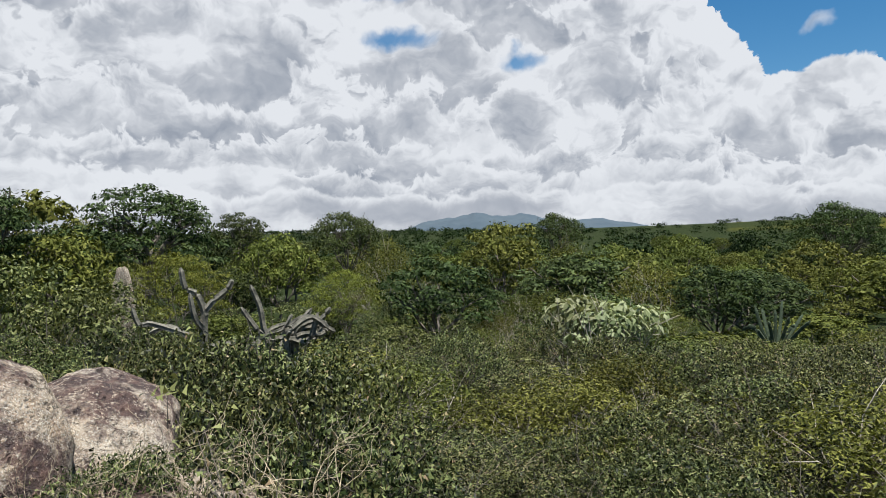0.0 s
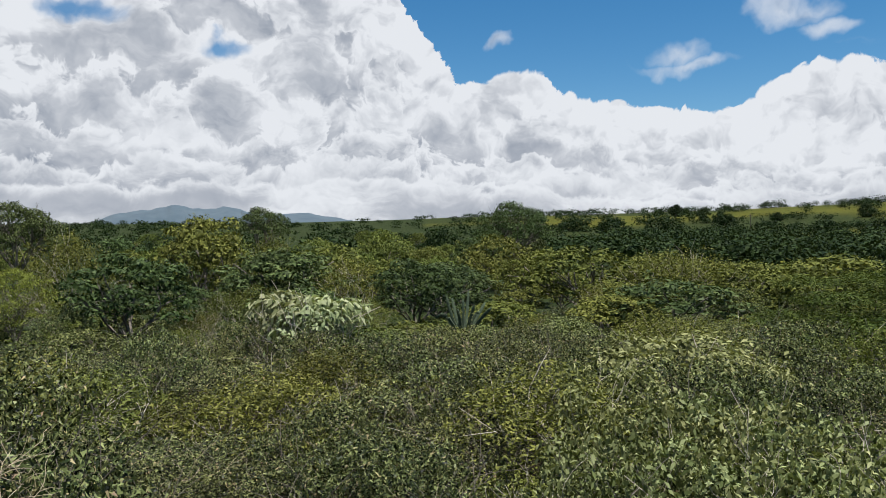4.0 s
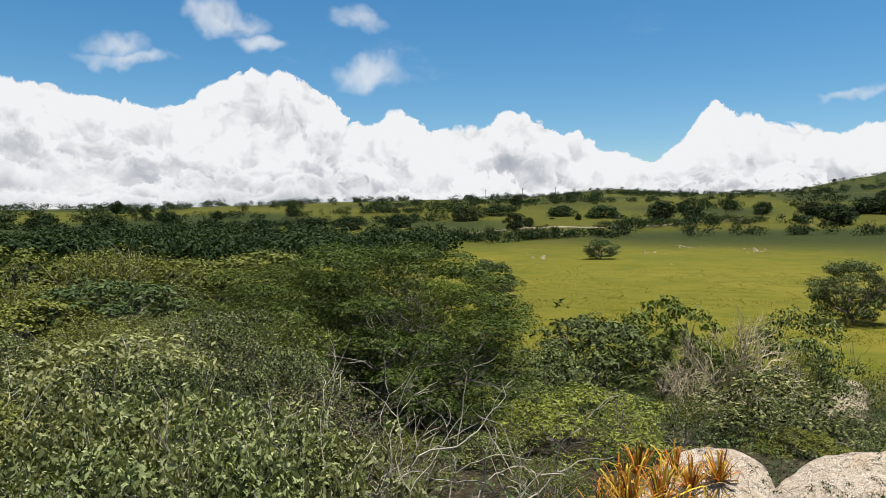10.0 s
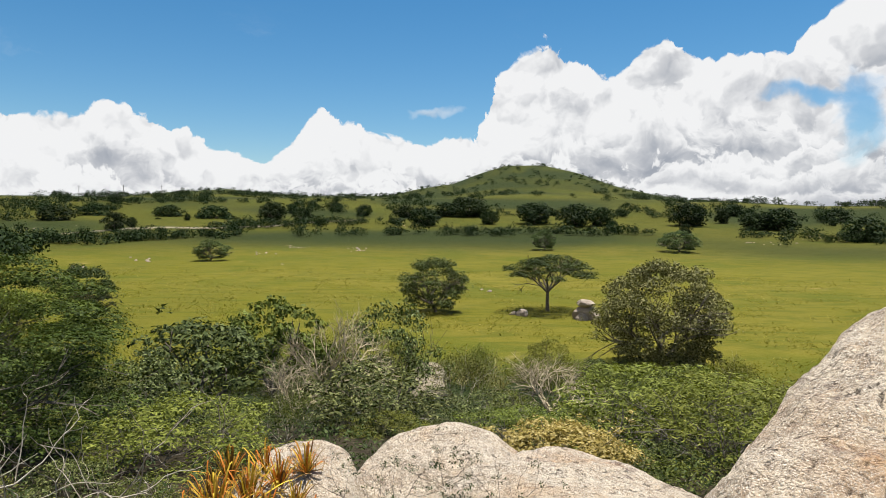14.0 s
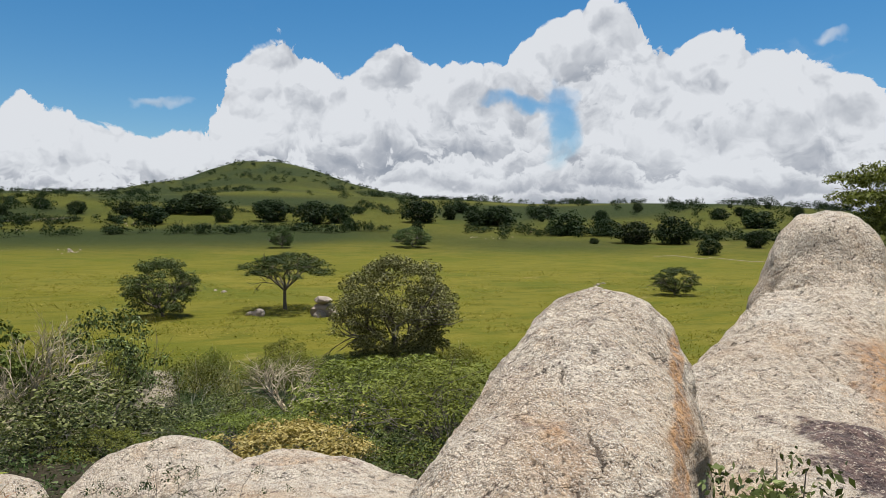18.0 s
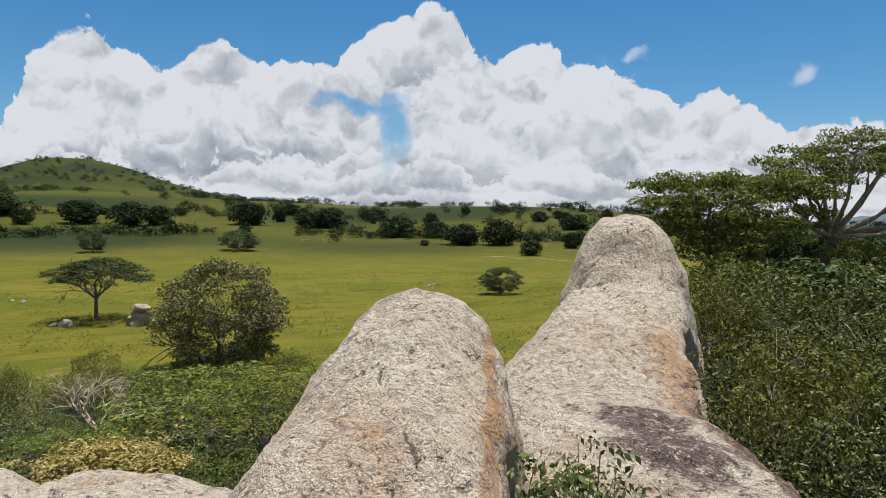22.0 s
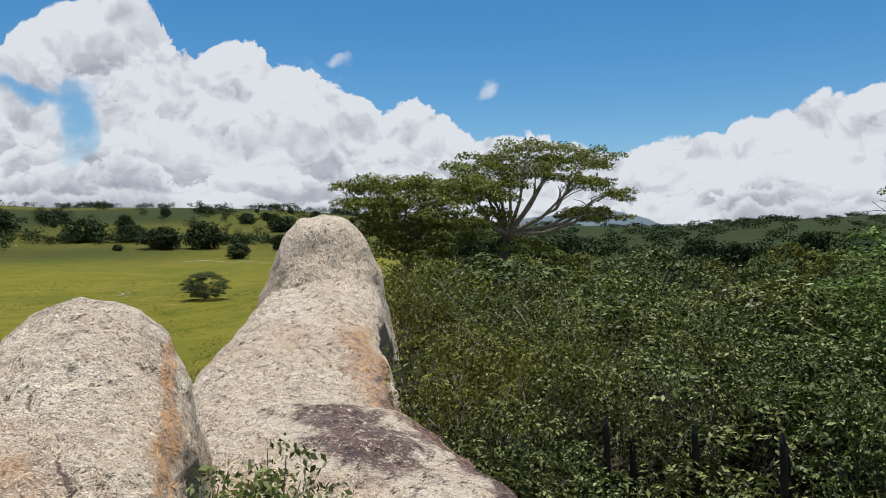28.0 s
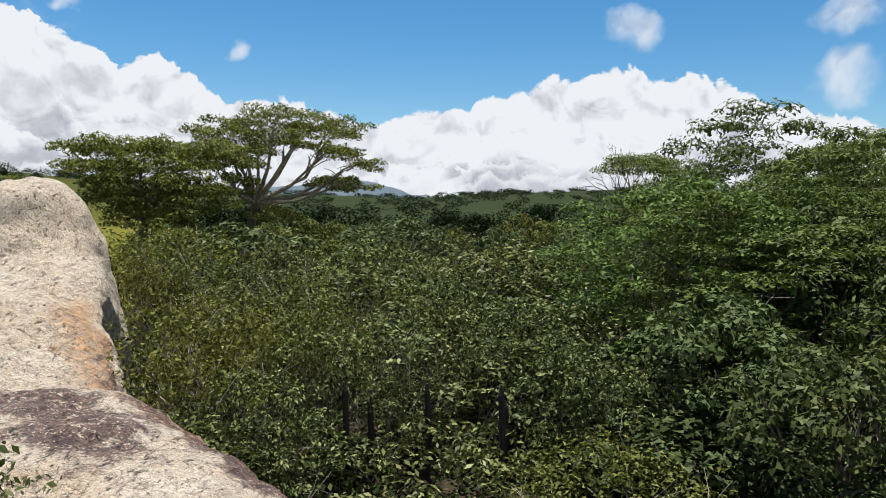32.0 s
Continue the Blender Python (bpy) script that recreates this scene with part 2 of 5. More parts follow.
def foliage(name, dark, mid, light, dry=None, rough=0.45, share=0.0, glow=0.3, gloss=0.045):
    """Leaves: every leaf has its own tone, every plant its own cast."""
    m, N, bsdf = material(name, rough)
    isl = N.node("ShaderNodeNewGeometry").outputs["Random Per Island"]
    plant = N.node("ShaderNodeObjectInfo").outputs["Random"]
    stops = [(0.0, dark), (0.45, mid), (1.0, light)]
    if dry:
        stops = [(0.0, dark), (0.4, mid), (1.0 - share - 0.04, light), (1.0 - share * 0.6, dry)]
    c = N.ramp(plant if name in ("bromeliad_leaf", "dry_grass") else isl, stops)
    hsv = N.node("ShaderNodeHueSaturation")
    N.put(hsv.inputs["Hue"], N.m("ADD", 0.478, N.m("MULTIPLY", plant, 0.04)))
    N.put(hsv.inputs["Value"], N.m("ADD", 0.75, N.m("MULTIPLY", N.m("FRACT", N.m("MULTIPLY", plant, 7.3)), 0.45)))
    N.put(hsv.inputs["Color"], c)
    N.put(bsdf.inputs["Base Color"], hsv.outputs[0])
    bsdf.inputs["Specular IOR Level"].default_value = gloss
    tr, mx = N.node("ShaderNodeBsdfTranslucent"), N.node("ShaderNodeMixShader")
    N.put(tr.inputs[0], N.mix(1.0, hsv.outputs[0], (1.2, 1.25, 0.6), "MULTIPLY"))
    mx.inputs[0].default_value = glow
    N.put(mx.inputs[1], bsdf.outputs[0])
    N.put(mx.inputs[2], tr.outputs[0])
    N.put(m.node_tree.nodes["Material Output"].inputs[0], mx.outputs[0])
    return m


def bark(name, a, b, scale=8.0):
    m, N, bsdf = material(name, 0.9)
    p = N.node("ShaderNodeTexCoord").outputs["Object"]
    n = N.noise(p, scale, 5, 0.6)
    N.put(bsdf.inputs["Base Color"], N.ramp(n, [(0.3, a), (0.7, b)]))
    bump(N, bsdf, N.noise(p, scale * 4, 4, 0.6), 0.5, 0.02)
    return m


# random leaf tones spread wide: dark gaps and glints are put into the colour
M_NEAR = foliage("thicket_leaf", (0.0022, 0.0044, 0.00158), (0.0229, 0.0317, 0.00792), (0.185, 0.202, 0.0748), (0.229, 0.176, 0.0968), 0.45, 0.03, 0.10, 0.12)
M_GLOSSY = foliage("broad_leaf", (0.0088, 0.0132, 0.0044), (0.0528, 0.0669, 0.0194), (0.189, 0.207, 0.0836), None, 0.42, 0, 0.14)
M_TREE = foliage("tree_leaf", (0.0299, 0.0387, 0.00704), (0.0686, 0.0827, 0.0158), (0.145, 0.158, 0.0387), None, 0.55, 0, 0.10)
M_DARK = foliage("dark_leaf", (0.0141, 0.0229, 0.00704), (0.0352, 0.051, 0.0158), (0.0836, 0.107, 0.037), None, 0.5, 0, 0.10)
M_FEATHER = foliage("feathery_leaf", (0.0405, 0.0485, 0.0081), (0.0911, 0.105, 0.0182), (0.177, 0.192, 0.0425), None, 0.55, 0, 0.24)
M_FERN = foliage("fine_dark_leaf", (0.0158, 0.0246, 0.00528), (0.051, 0.0739, 0.015), (0.114, 0.15, 0.037), None, 0.55, 0, 0.14)
M_PALE = foliage("pale_leaf", (0.0736, 0.0903, 0.0401), (0.161, 0.187, 0.0869), (0.294, 0.308, 0.181), None, 0.4, 0, 0.2)
M_BRIGHT = foliage("bright_leaf", (0.040, 0.048, 0.016), (0.115, 0.128, 0.048), (0.235, 0.245, 0.115), None, 0.45, 0, 0.2)
M_OLIVE = foliage("olive_leaf", (0.0202, 0.0232, 0.00506), (0.0708, 0.078, 0.0152), (0.162, 0.167, 0.0455), None, 0.5, 0, 0.2)
M_YELLOW = foliage("yellow_leaf", (0.128, 0.0823, 0.0234), (0.23, 0.162, 0.0502), (0.332, 0.253, 0.121), None, 0.6, 0, 0.2)
M_FAR = foliage("far_leaf", (0.00561, 0.0113, 0.00419), (0.0123, 0.0224, 0.0068), (0.0281, 0.0427, 0.0126), None, 0.6, 0, 0.08)
M_GRASS = foliage("grass_blade", (0.0953, 0.105, 0.015), (0.165, 0.165, 0.0206), (0.271, 0.246, 0.0421), (0.402, 0.332, 0.122), 0.6, 0.10, 0.3)
M_STRAW = foliage("dry_grass", (0.134, 0.134, 0.0468), (0.254, 0.221, 0.0936), (0.348, 0.301, 0.161), None, 0.6, 0, 0.2)
M_STRAP = foliage("bromeliad_leaf", (0.060, 0.034, 0.014), (0.30, 0.205, 0.026), (0.50, 0.355, 0.045), (0.36, 0.095, 0.022), 0.45, 0.40, 0.22)
M_BARK = bark("grey_bark", (0.0484, 0.0396, 0.0308), (0.15, 0.128, 0.101))
M_DRY = bark("bleached_twig", (0.183, 0.151, 0.113), (0.408, 0.366, 0.303), 12)
M_POST = bark("dark_wood", (0.00352, 0.00308, 0.00264), (0.0158, 0.0123, 0.00968), 10)
M_SHADE = foliage("shade_leaf", (0.0176, 0.0264, 0.00528), (0.044, 0.0616, 0.0114), (0.101, 0.123, 0.0282), None, 0.5, 0, 0.16)
M_BLEACH = bark("sun_bleached_wood", (0.22, 0.175, 0.11), (0.44, 0.365, 0.25), 10)
M_ACACIA = foliage("acacia_leaf", (0.032, 0.0389, 0.0099), (0.0972, 0.112, 0.0252), (0.217, 0.234, 0.0638), None, 0.5, 0, 0.18)
M_LIMB = bark("pale_limb", (0.114, 0.0968, 0.0748), (0.352, 0.308, 0.246), 9)
M_SAGE = foliage("sage_leaf", (0.0508, 0.0551, 0.0203), (0.131, 0.139, 0.0522), (0.268, 0.275, 0.123), None, 0.5, 0, 0.18)
M_STONE = bark("weathered_stone", (0.132, 0.101, 0.0748), (0.317, 0.26, 0.207), 1.5)
M_CACTUS = bark("green_cactus_skin", (0.0194, 0.0352, 0.0176), (0.066, 0.088, 0.044), 9)
M_CACT = bark("weathered_cactus", (0.0252, 0.0255, 0.0186), (0.202, 0.186, 0.144), 9)


def granite():
    m, N, bsdf = material("granite", 0.88)
    bsdf.inputs["Specular IOR Level"].default_value = 0.25
    p = N.node("ShaderNodeTexCoord").outputs["Object"]
    a = N.noise(p, 0.9, 5, 0.6)
    grain = N.noise(p, 34, 4, 0.7)
    coarse = N.noise(p, 8, 6, 0.7)
    speck = N.noise(p, 75, 2, 0.6)
    c = N.ramp(a, [(0.28, (0.44, 0.34, 0.24)), (0.5, (0.56, 0.465, 0.35)), (0.72, (0.62, 0.545, 0.44))])
    c = N.mix(N.step(coarse, 0.36, 0.58), N.mix(0.55, c, (0.24, 0.165, 0.11)), c)
    # feldspar tint, dark mica and pale crystals
    c = N.mix(N.m("MULTIPLY", N.step(N.noise(N.v("ADD", p, (9, 4, 1)), 5, 5, 0.7), 0.50, 0.68), 0.45), c, (0.50, 0.34, 0.20))
    c = N.mix(N.step(grain, 0.37, 0.47), N.mix(0.80, c, (0.12, 0.09, 0.068)), c)
    c = N.mix(N.m("MULTIPLY", N.step(speck, 0.52, 0.62), 0.75), c, (0.70, 0.645, 0.55))
    long = N.node("ShaderNodeMapping")
    N.put(long.inputs[0], p)
    long.inputs["Rotation"].default_value, long.inputs["Scale"].default_value = (0.3, 0.2, 0.6), (1.0, 0.45, 0.6)
    pits = N.m("MULTIPLY", N.step(N.noise(long.outputs[0], 15, 4, 0.75), 0.43, 0.34), N.step(N.noise(N.v("ADD", p, (7, 1, 3)), 2.0, 4, 0.6), 0.36, 0.56))
    c = N.mix(N.m("MULTIPLY", pits, 0.85), c, (0.07, 0.05, 0.036))
    rust = N.node("ShaderNodeAttribute")
    rust.attribute_name = "rust"
    lich = N.node("ShaderNodeAttribute")
    lich.attribute_name = "lichen"
    patch = N.noise(p, 2.2, 6, 0.7)
    warm = N.step(N.noise(N.v("ADD", p, (2, 9, 4)), 0.7, 5, 0.65), 0.50, 0.68)
    c = N.mix(N.m("MULTIPLY", warm, 0.32), c, (0.42, 0.25, 0.12))
    r = N.m("MULTIPLY", N.step(N.m("ADD", rust.outputs["Fac"], N.m("MULTIPLY", N.m("SUBTRACT", patch, 0.5), 1.9)), 0.22, 1.05), N.step(N.m("ADD", N.m("MULTIPLY", grain, 0.5), N.m("MULTIPLY", coarse, 0.5)), 0.36, 0.56))
    c = N.mix(N.m("MULTIPLY", r, 0.78), c, N.mix(N.step(coarse, 0.4, 0.62), (0.22, 0.10, 0.045), (0.50, 0.25, 0.08)))
    spots = N.noise(N.v("ADD", p, (1, 6, 2)), 11, 5, 0.8)
    k = N.m("MULTIPLY", N.step(N.m("ADD", lich.outputs["Fac"], N.m("MULTIPLY", N.m("SUBTRACT", patch, 0.5), 3.2)), 0.30, 0.85), N.step(N.m("ADD", N.m("MULTIPLY", grain, 0.45), N.m("MULTIPLY", spots, 0.55)), 0.60, 0.52))
    c = N.mix(N.m("MULTIPLY", k, 0.90), c, N.mix(N.step(coarse, 0.40, 0.60), (0.045, 0.026, 0.030), (0.13, 0.072, 0.062)))
    crack = N.node("ShaderNodeAttribute")
    crack.attribute_name = "crack"
    c = N.mix(N.step(N.m("ADD", crack.outputs["Fac"], N.m("MULTIPLY", N.m("SUBTRACT", grain, 0.5), 1.0)), 0.45, 0.95, 0.0, 0.85), c, (0.06, 0.042, 0.03))
    N.put(bsdf.inputs["Base Color"], c)
    h = N.m("ADD", N.m("ADD", N.m("MULTIPLY", grain, 0.45), N.m("MULTIPLY", coarse, 1.5)), N.m("MULTIPLY", pits, -1.1))
    bump(N, bsdf, h, 1.0, 0.12)
    return m


M_ROCK = granite()


def ground_material():
    m, N, bsdf = material("meadow_and_scrub_floor", 0.95)
    bsdf.inputs["Specular IOR Level"].default_value = 0.05
    p = N.node("ShaderNodeTexCoord").outputs["Object"]
    wood = N.node("ShaderNodeAttribute")
    wood.attribute_name = "wooded"
    big = N.noise(p, 0.012, 5, 0.6)
    mid = N.noise(p, 0.11, 5, 0.6)
    fine = N.noise(p, 1.6, 5, 0.7)
    grass = N.ramp(big, [(0.3, (0.0673, 0.0645, 0.00923)), (0.5, (0.1, 0.0887, 0.0125)), (0.7, (0.137, 0.112, 0.0185))])
    grass = N.mix(N.step(mid, 0.42, 0.75), grass, (0.0864, 0.0805, 0.0066))
    grass = N.mix(N.m("MULTIPLY", fine, 0.55), grass, (0.0692, 0.0684, 0.00595))
    streak = N.node("ShaderNodeMapping")
    N.put(streak.inputs[0], p)
    streak.inputs["Scale"].default_value = (1.0, 0.3, 1.0)
    tuft = N.noise(streak.outputs[0], 0.45, 6, 0.7)
    grass = N.mix(N.step(tuft, 0.44, 0.64, 0.0, 0.7), grass, (0.0476, 0.0548, 0.00527))
    grass = N.mix(N.step(N.noise(p, 0.028, 4, 0.6), 0.52, 0.62, 0.0, 0.5), grass, (0.0518, 0.0627, 0.0066))
    bare = N.step(N.noise(p, 0.05, 6, 0.65), 0.66, 0.74)
    grass = N.mix(N.m("MULTIPLY", bare, 0.45), grass, (0.277, 0.202, 0.0923))
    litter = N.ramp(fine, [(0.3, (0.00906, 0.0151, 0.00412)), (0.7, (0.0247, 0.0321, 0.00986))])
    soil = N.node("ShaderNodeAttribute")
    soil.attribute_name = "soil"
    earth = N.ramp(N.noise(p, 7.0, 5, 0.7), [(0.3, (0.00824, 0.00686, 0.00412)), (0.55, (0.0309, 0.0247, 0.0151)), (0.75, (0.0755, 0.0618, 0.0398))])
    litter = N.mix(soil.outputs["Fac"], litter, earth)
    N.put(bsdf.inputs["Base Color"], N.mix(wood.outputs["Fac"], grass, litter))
    bump(N, bsdf, N.m("ADD", fine, N.m("MULTIPLY", mid, 2.0)), 0.6, 0.25)
    return m


M_GROUND = ground_material()
# distance haze is put into the forest colour as a blue tint
_b = ("hazy_far_forest", 0.9)
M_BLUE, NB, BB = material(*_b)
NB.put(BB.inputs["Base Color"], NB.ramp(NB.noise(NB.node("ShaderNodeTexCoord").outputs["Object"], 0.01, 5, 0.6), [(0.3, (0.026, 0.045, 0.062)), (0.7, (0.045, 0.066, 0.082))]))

# ------------------------------------------------------------------ terrain
HORIZON = [(180, 0.62), (174, 0.85), (160, 0.6), (150, 0.4), (60, 0.0), (10, -0.2), (-12, -0.15), (-24, 0.2), (-34, 0.38), (-41, 0.52), (-50, 0.80), (-58, 1.2), (-65, 1.45), (-72, 1.55), (-84, 1.65), (-95, 1.7),
           (-113, 1.7), (-123, 1.5), (-131, 1.6), (-141, 1.4), (-150, 0.7), (-158, 0.25), (-170, 0.0), (-175, 0.4), (-180, 0.62)]
# hills on the skyline: degrees over the horizon line, by azimuth
HILLS = [(-71.5, 0.0), (-75.8, 0.5), (-79.3, 0.75), (-82.4, 0.45), (-85, 0.25), (-88.7, 0.35), (-91.5, 0.4), (-94, 0.95), (-96.7, 1.35), (-98.8, 2.2), (-100.8, 2.85), (-103.8, 2.88),
         (-106.5, 2.3), (-109.4, 1.35), (-112, 0.7), (-114.5, 0.3), (-118, 0.3), (-124, 0.0)]


def smooth(x, a, b):
    t = min(1.0, max(0.0, (x - a) / (b - a)))
    return t * t * (3 - 2 * t)


def table(rows, a):
    for (a0, v0), (a1, v1) in zip(rows, rows[1:]):
        if a0 >= a >= a1:
            return v0 + (v1 - v0) * (a0 - a) / (a0 - a1)
    return rows[-1][1]


def ground_at(az, d):
    """Height of the ground at an azimuth and distance from the standing place."""
    az = (az + 180) % 360 - 180
    wild = max(smooth(az, -68, -52), smooth(-az, 140, 156))      # under the woods the ground falls off more gently
    z = -4.3 - 5.7 * ((1 - wild) * smooth(d, 6, 46) + wild * (-0.07 + 0.49 * smooth(d, 14, 60) + 0.58 * smooth(d, 50, 300)))
    lift = 650 * math.tan(radians(table(HORIZON, az))) + 10
    z += lift * smooth(d, 170, 660) ** 1.15
    if -124 < az < -71.5 and d > 400:
        z += 1250 * math.tan(radians(table(HILLS, az))) * math.exp(-((d - 1250) / 400) ** 2)
    if d > 660:
        far_el = table(HORIZON, az)
        z += min(d - 660, 700) * math.tan(radians(far_el)) * (1 - smooth(d, 1300, 2400))
        z -= smooth(d, 1500, 3500) * (z + 12)
    x, y = -math.sin(radians(az)) * d, math.cos(radians(az)) * d
    z += 0.5 * noise.noise((x * 0.03, y * 0.03, 0)) * smooth(d, 20, 60) + 2.5 * noise.noise((x * 0.006, y * 0.006, 3)) * smooth(d, 200, 600)
    return EYE + z


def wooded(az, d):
    """1 under the thicket, 0 on the meadow, between on cloud-shaded far pasture."""
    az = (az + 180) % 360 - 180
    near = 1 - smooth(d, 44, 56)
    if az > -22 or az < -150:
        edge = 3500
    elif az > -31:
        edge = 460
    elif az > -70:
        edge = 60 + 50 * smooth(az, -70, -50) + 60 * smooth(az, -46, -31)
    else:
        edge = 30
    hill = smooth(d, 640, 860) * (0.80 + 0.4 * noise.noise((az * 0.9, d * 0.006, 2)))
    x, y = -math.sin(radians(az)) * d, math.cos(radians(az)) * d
    # patchy darker pasture: scrub and copses, and cloud shade put into the colour
    copse_shade = smooth(d, 190, 290) * (0.45 + 0.5 * smooth(noise.noise((x * 0.009, y * 0.009, 7)), -0.15, 0.2))
    return max(near, 1 - smooth(d, edge * 0.9, edge * 1.1), hill, copse_shade)


def at(az, d, dz=0.0):
    v = way(az) * d
    return Vector((v.x, v.y, ground_at(az, d) + dz))


def mesh_object(name, verts, faces, mat, parent=None, smooth_faces=False):
    me = bpy.data.meshes.new(name)
    me.from_pydata([tuple(v) for v in verts], [], faces)
    me.materials.append(mat)
    if smooth_faces:
        me.polygons.foreach_set("use_smooth", [True] * len(me.polygons))
    ob = new(name, me)
    if parent:
        ob.parent = parent
    return ob


def make_ground():
    rings = [0.0]
    d = 1.5
    while d < 4700:
        rings.append(d)
        d *= 1.035 if d > 12 else 1.12
    rings.append(4700)
    n = 540
    verts, faces, mask, soil = [], [], [], []
    for d in rings:
        for i in range(n):
            az = 180 - 360 * i / n
            verts.append(at(az, d))
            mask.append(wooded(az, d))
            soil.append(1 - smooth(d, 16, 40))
    for r in range(len(rings) - 1):
        for i in range(n):
            j = (i + 1) % n
            faces.append((r * n + i, (r + 1) * n + i, (r + 1) * n + j, r * n + j))
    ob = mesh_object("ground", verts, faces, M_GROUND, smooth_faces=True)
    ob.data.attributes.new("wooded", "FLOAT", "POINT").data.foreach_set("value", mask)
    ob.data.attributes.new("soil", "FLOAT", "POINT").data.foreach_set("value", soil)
    tagged(ob, "rolling meadow and scrub floor with green grass and bare earth", "ground", kind="structure")
    if ob.data.polygons[n * 20].normal.z < 0:
        ob.data.flip_normals()


make_ground()


def far_range(name, az0, az1, d, tops, label):
    """A long low mountain on the horizon, with real depth."""
    verts, faces = [], []
    n, k = 90, 14
    for i in range(n + 1):
        a = az0 + (az1 - az0) * i / n
        s = i / n * (len(tops) - 1)
        j = min(int(s), len(tops) - 2)
        top = tops[j] + (tops[j + 1] - tops[j]) * smooth(s - j, 0, 1)
        for q in range(k + 1):
            f = q / k * 2 - 1
            dist = d + f * 420
            h = d * math.tan(radians(top)) * max(0.0, 1 - f * f) ** 0.8 * (1 + 0.10 * noise.noise((a * 1.7, f * 3, 5)))
            v = way(a) * dist
            verts.append((v.x, v.y, EYE - 14 + h + 14 * (1 - abs(f))))
    for i in range(n):
        for q in range(k):
            a = i * (k + 1) + q
            faces.append((a, a + 1, a + k + 2, a + k + 1))
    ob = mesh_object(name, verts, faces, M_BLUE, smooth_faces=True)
    return tagged(ob, label, "hill", kind="structure")


far_range("mountain_range", 3, -16, 4000, [0.1, 0.7, 0.95, 1.3, 1.0, 1.15, 0.75, 0.6, 0.7, 0.4, 0.1], "long wooded mountain ridge on the horizon, tinted haze blue")
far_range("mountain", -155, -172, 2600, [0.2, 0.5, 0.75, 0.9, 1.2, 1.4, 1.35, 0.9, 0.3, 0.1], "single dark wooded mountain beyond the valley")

M_ROAD, NR, BR = material("dirt_road", 0.95)
NR.put(BR.inputs["Base Color"], NR.ramp(NR.noise(NR.node("ShaderNodeTexCoord").outputs["Object"], 0.3, 5, 0.6), [(0.3, (0.119, 0.098, 0.0595)), (0.7, (0.203, 0.168, 0.115))]))


def track(name, points, width, label):
    """A dirt track laid over the ground, from stop to stop of azimuth and distance."""
    verts, faces = [], []
    for (a0, d0), (a1, d1) in zip(points, points[1:]):
        for i in range(24):
            f = i / 24
            a, d = a0 + (a1 - a0) * f, d0 + (d1 - d0) * f + 4 * math.sin(f * 6.28 + a0)
            p, q = at(a, d - width / 2, 0.06), at(a, d + width / 2, 0.06)
            verts += [p, q, p - Vector((0, 0, 0.4)), q - Vector((0, 0, 0.4))]
    n = len(verts) // 4
    for i in range(n - 1):
        k, j = 4 * i, 4 * i + 4
        faces += [(k, k + 1, j + 1, j), (k + 2, k, j, j + 2), (k + 1, k + 3, j + 3, j + 1)]
    return tagged(mesh_object(name, verts, faces, M_ROAD, smooth_faces=True), label, "road", kind="structure")


track("road", [(-66, 300), (-74, 330), (-82, 345), (-90, 400)], 7, "pale dirt road crossing the far pasture")
track("path", [(-133, 226), (-137, 216), (-142, 206)], 1.3, "pale track along the edge of the pasture")

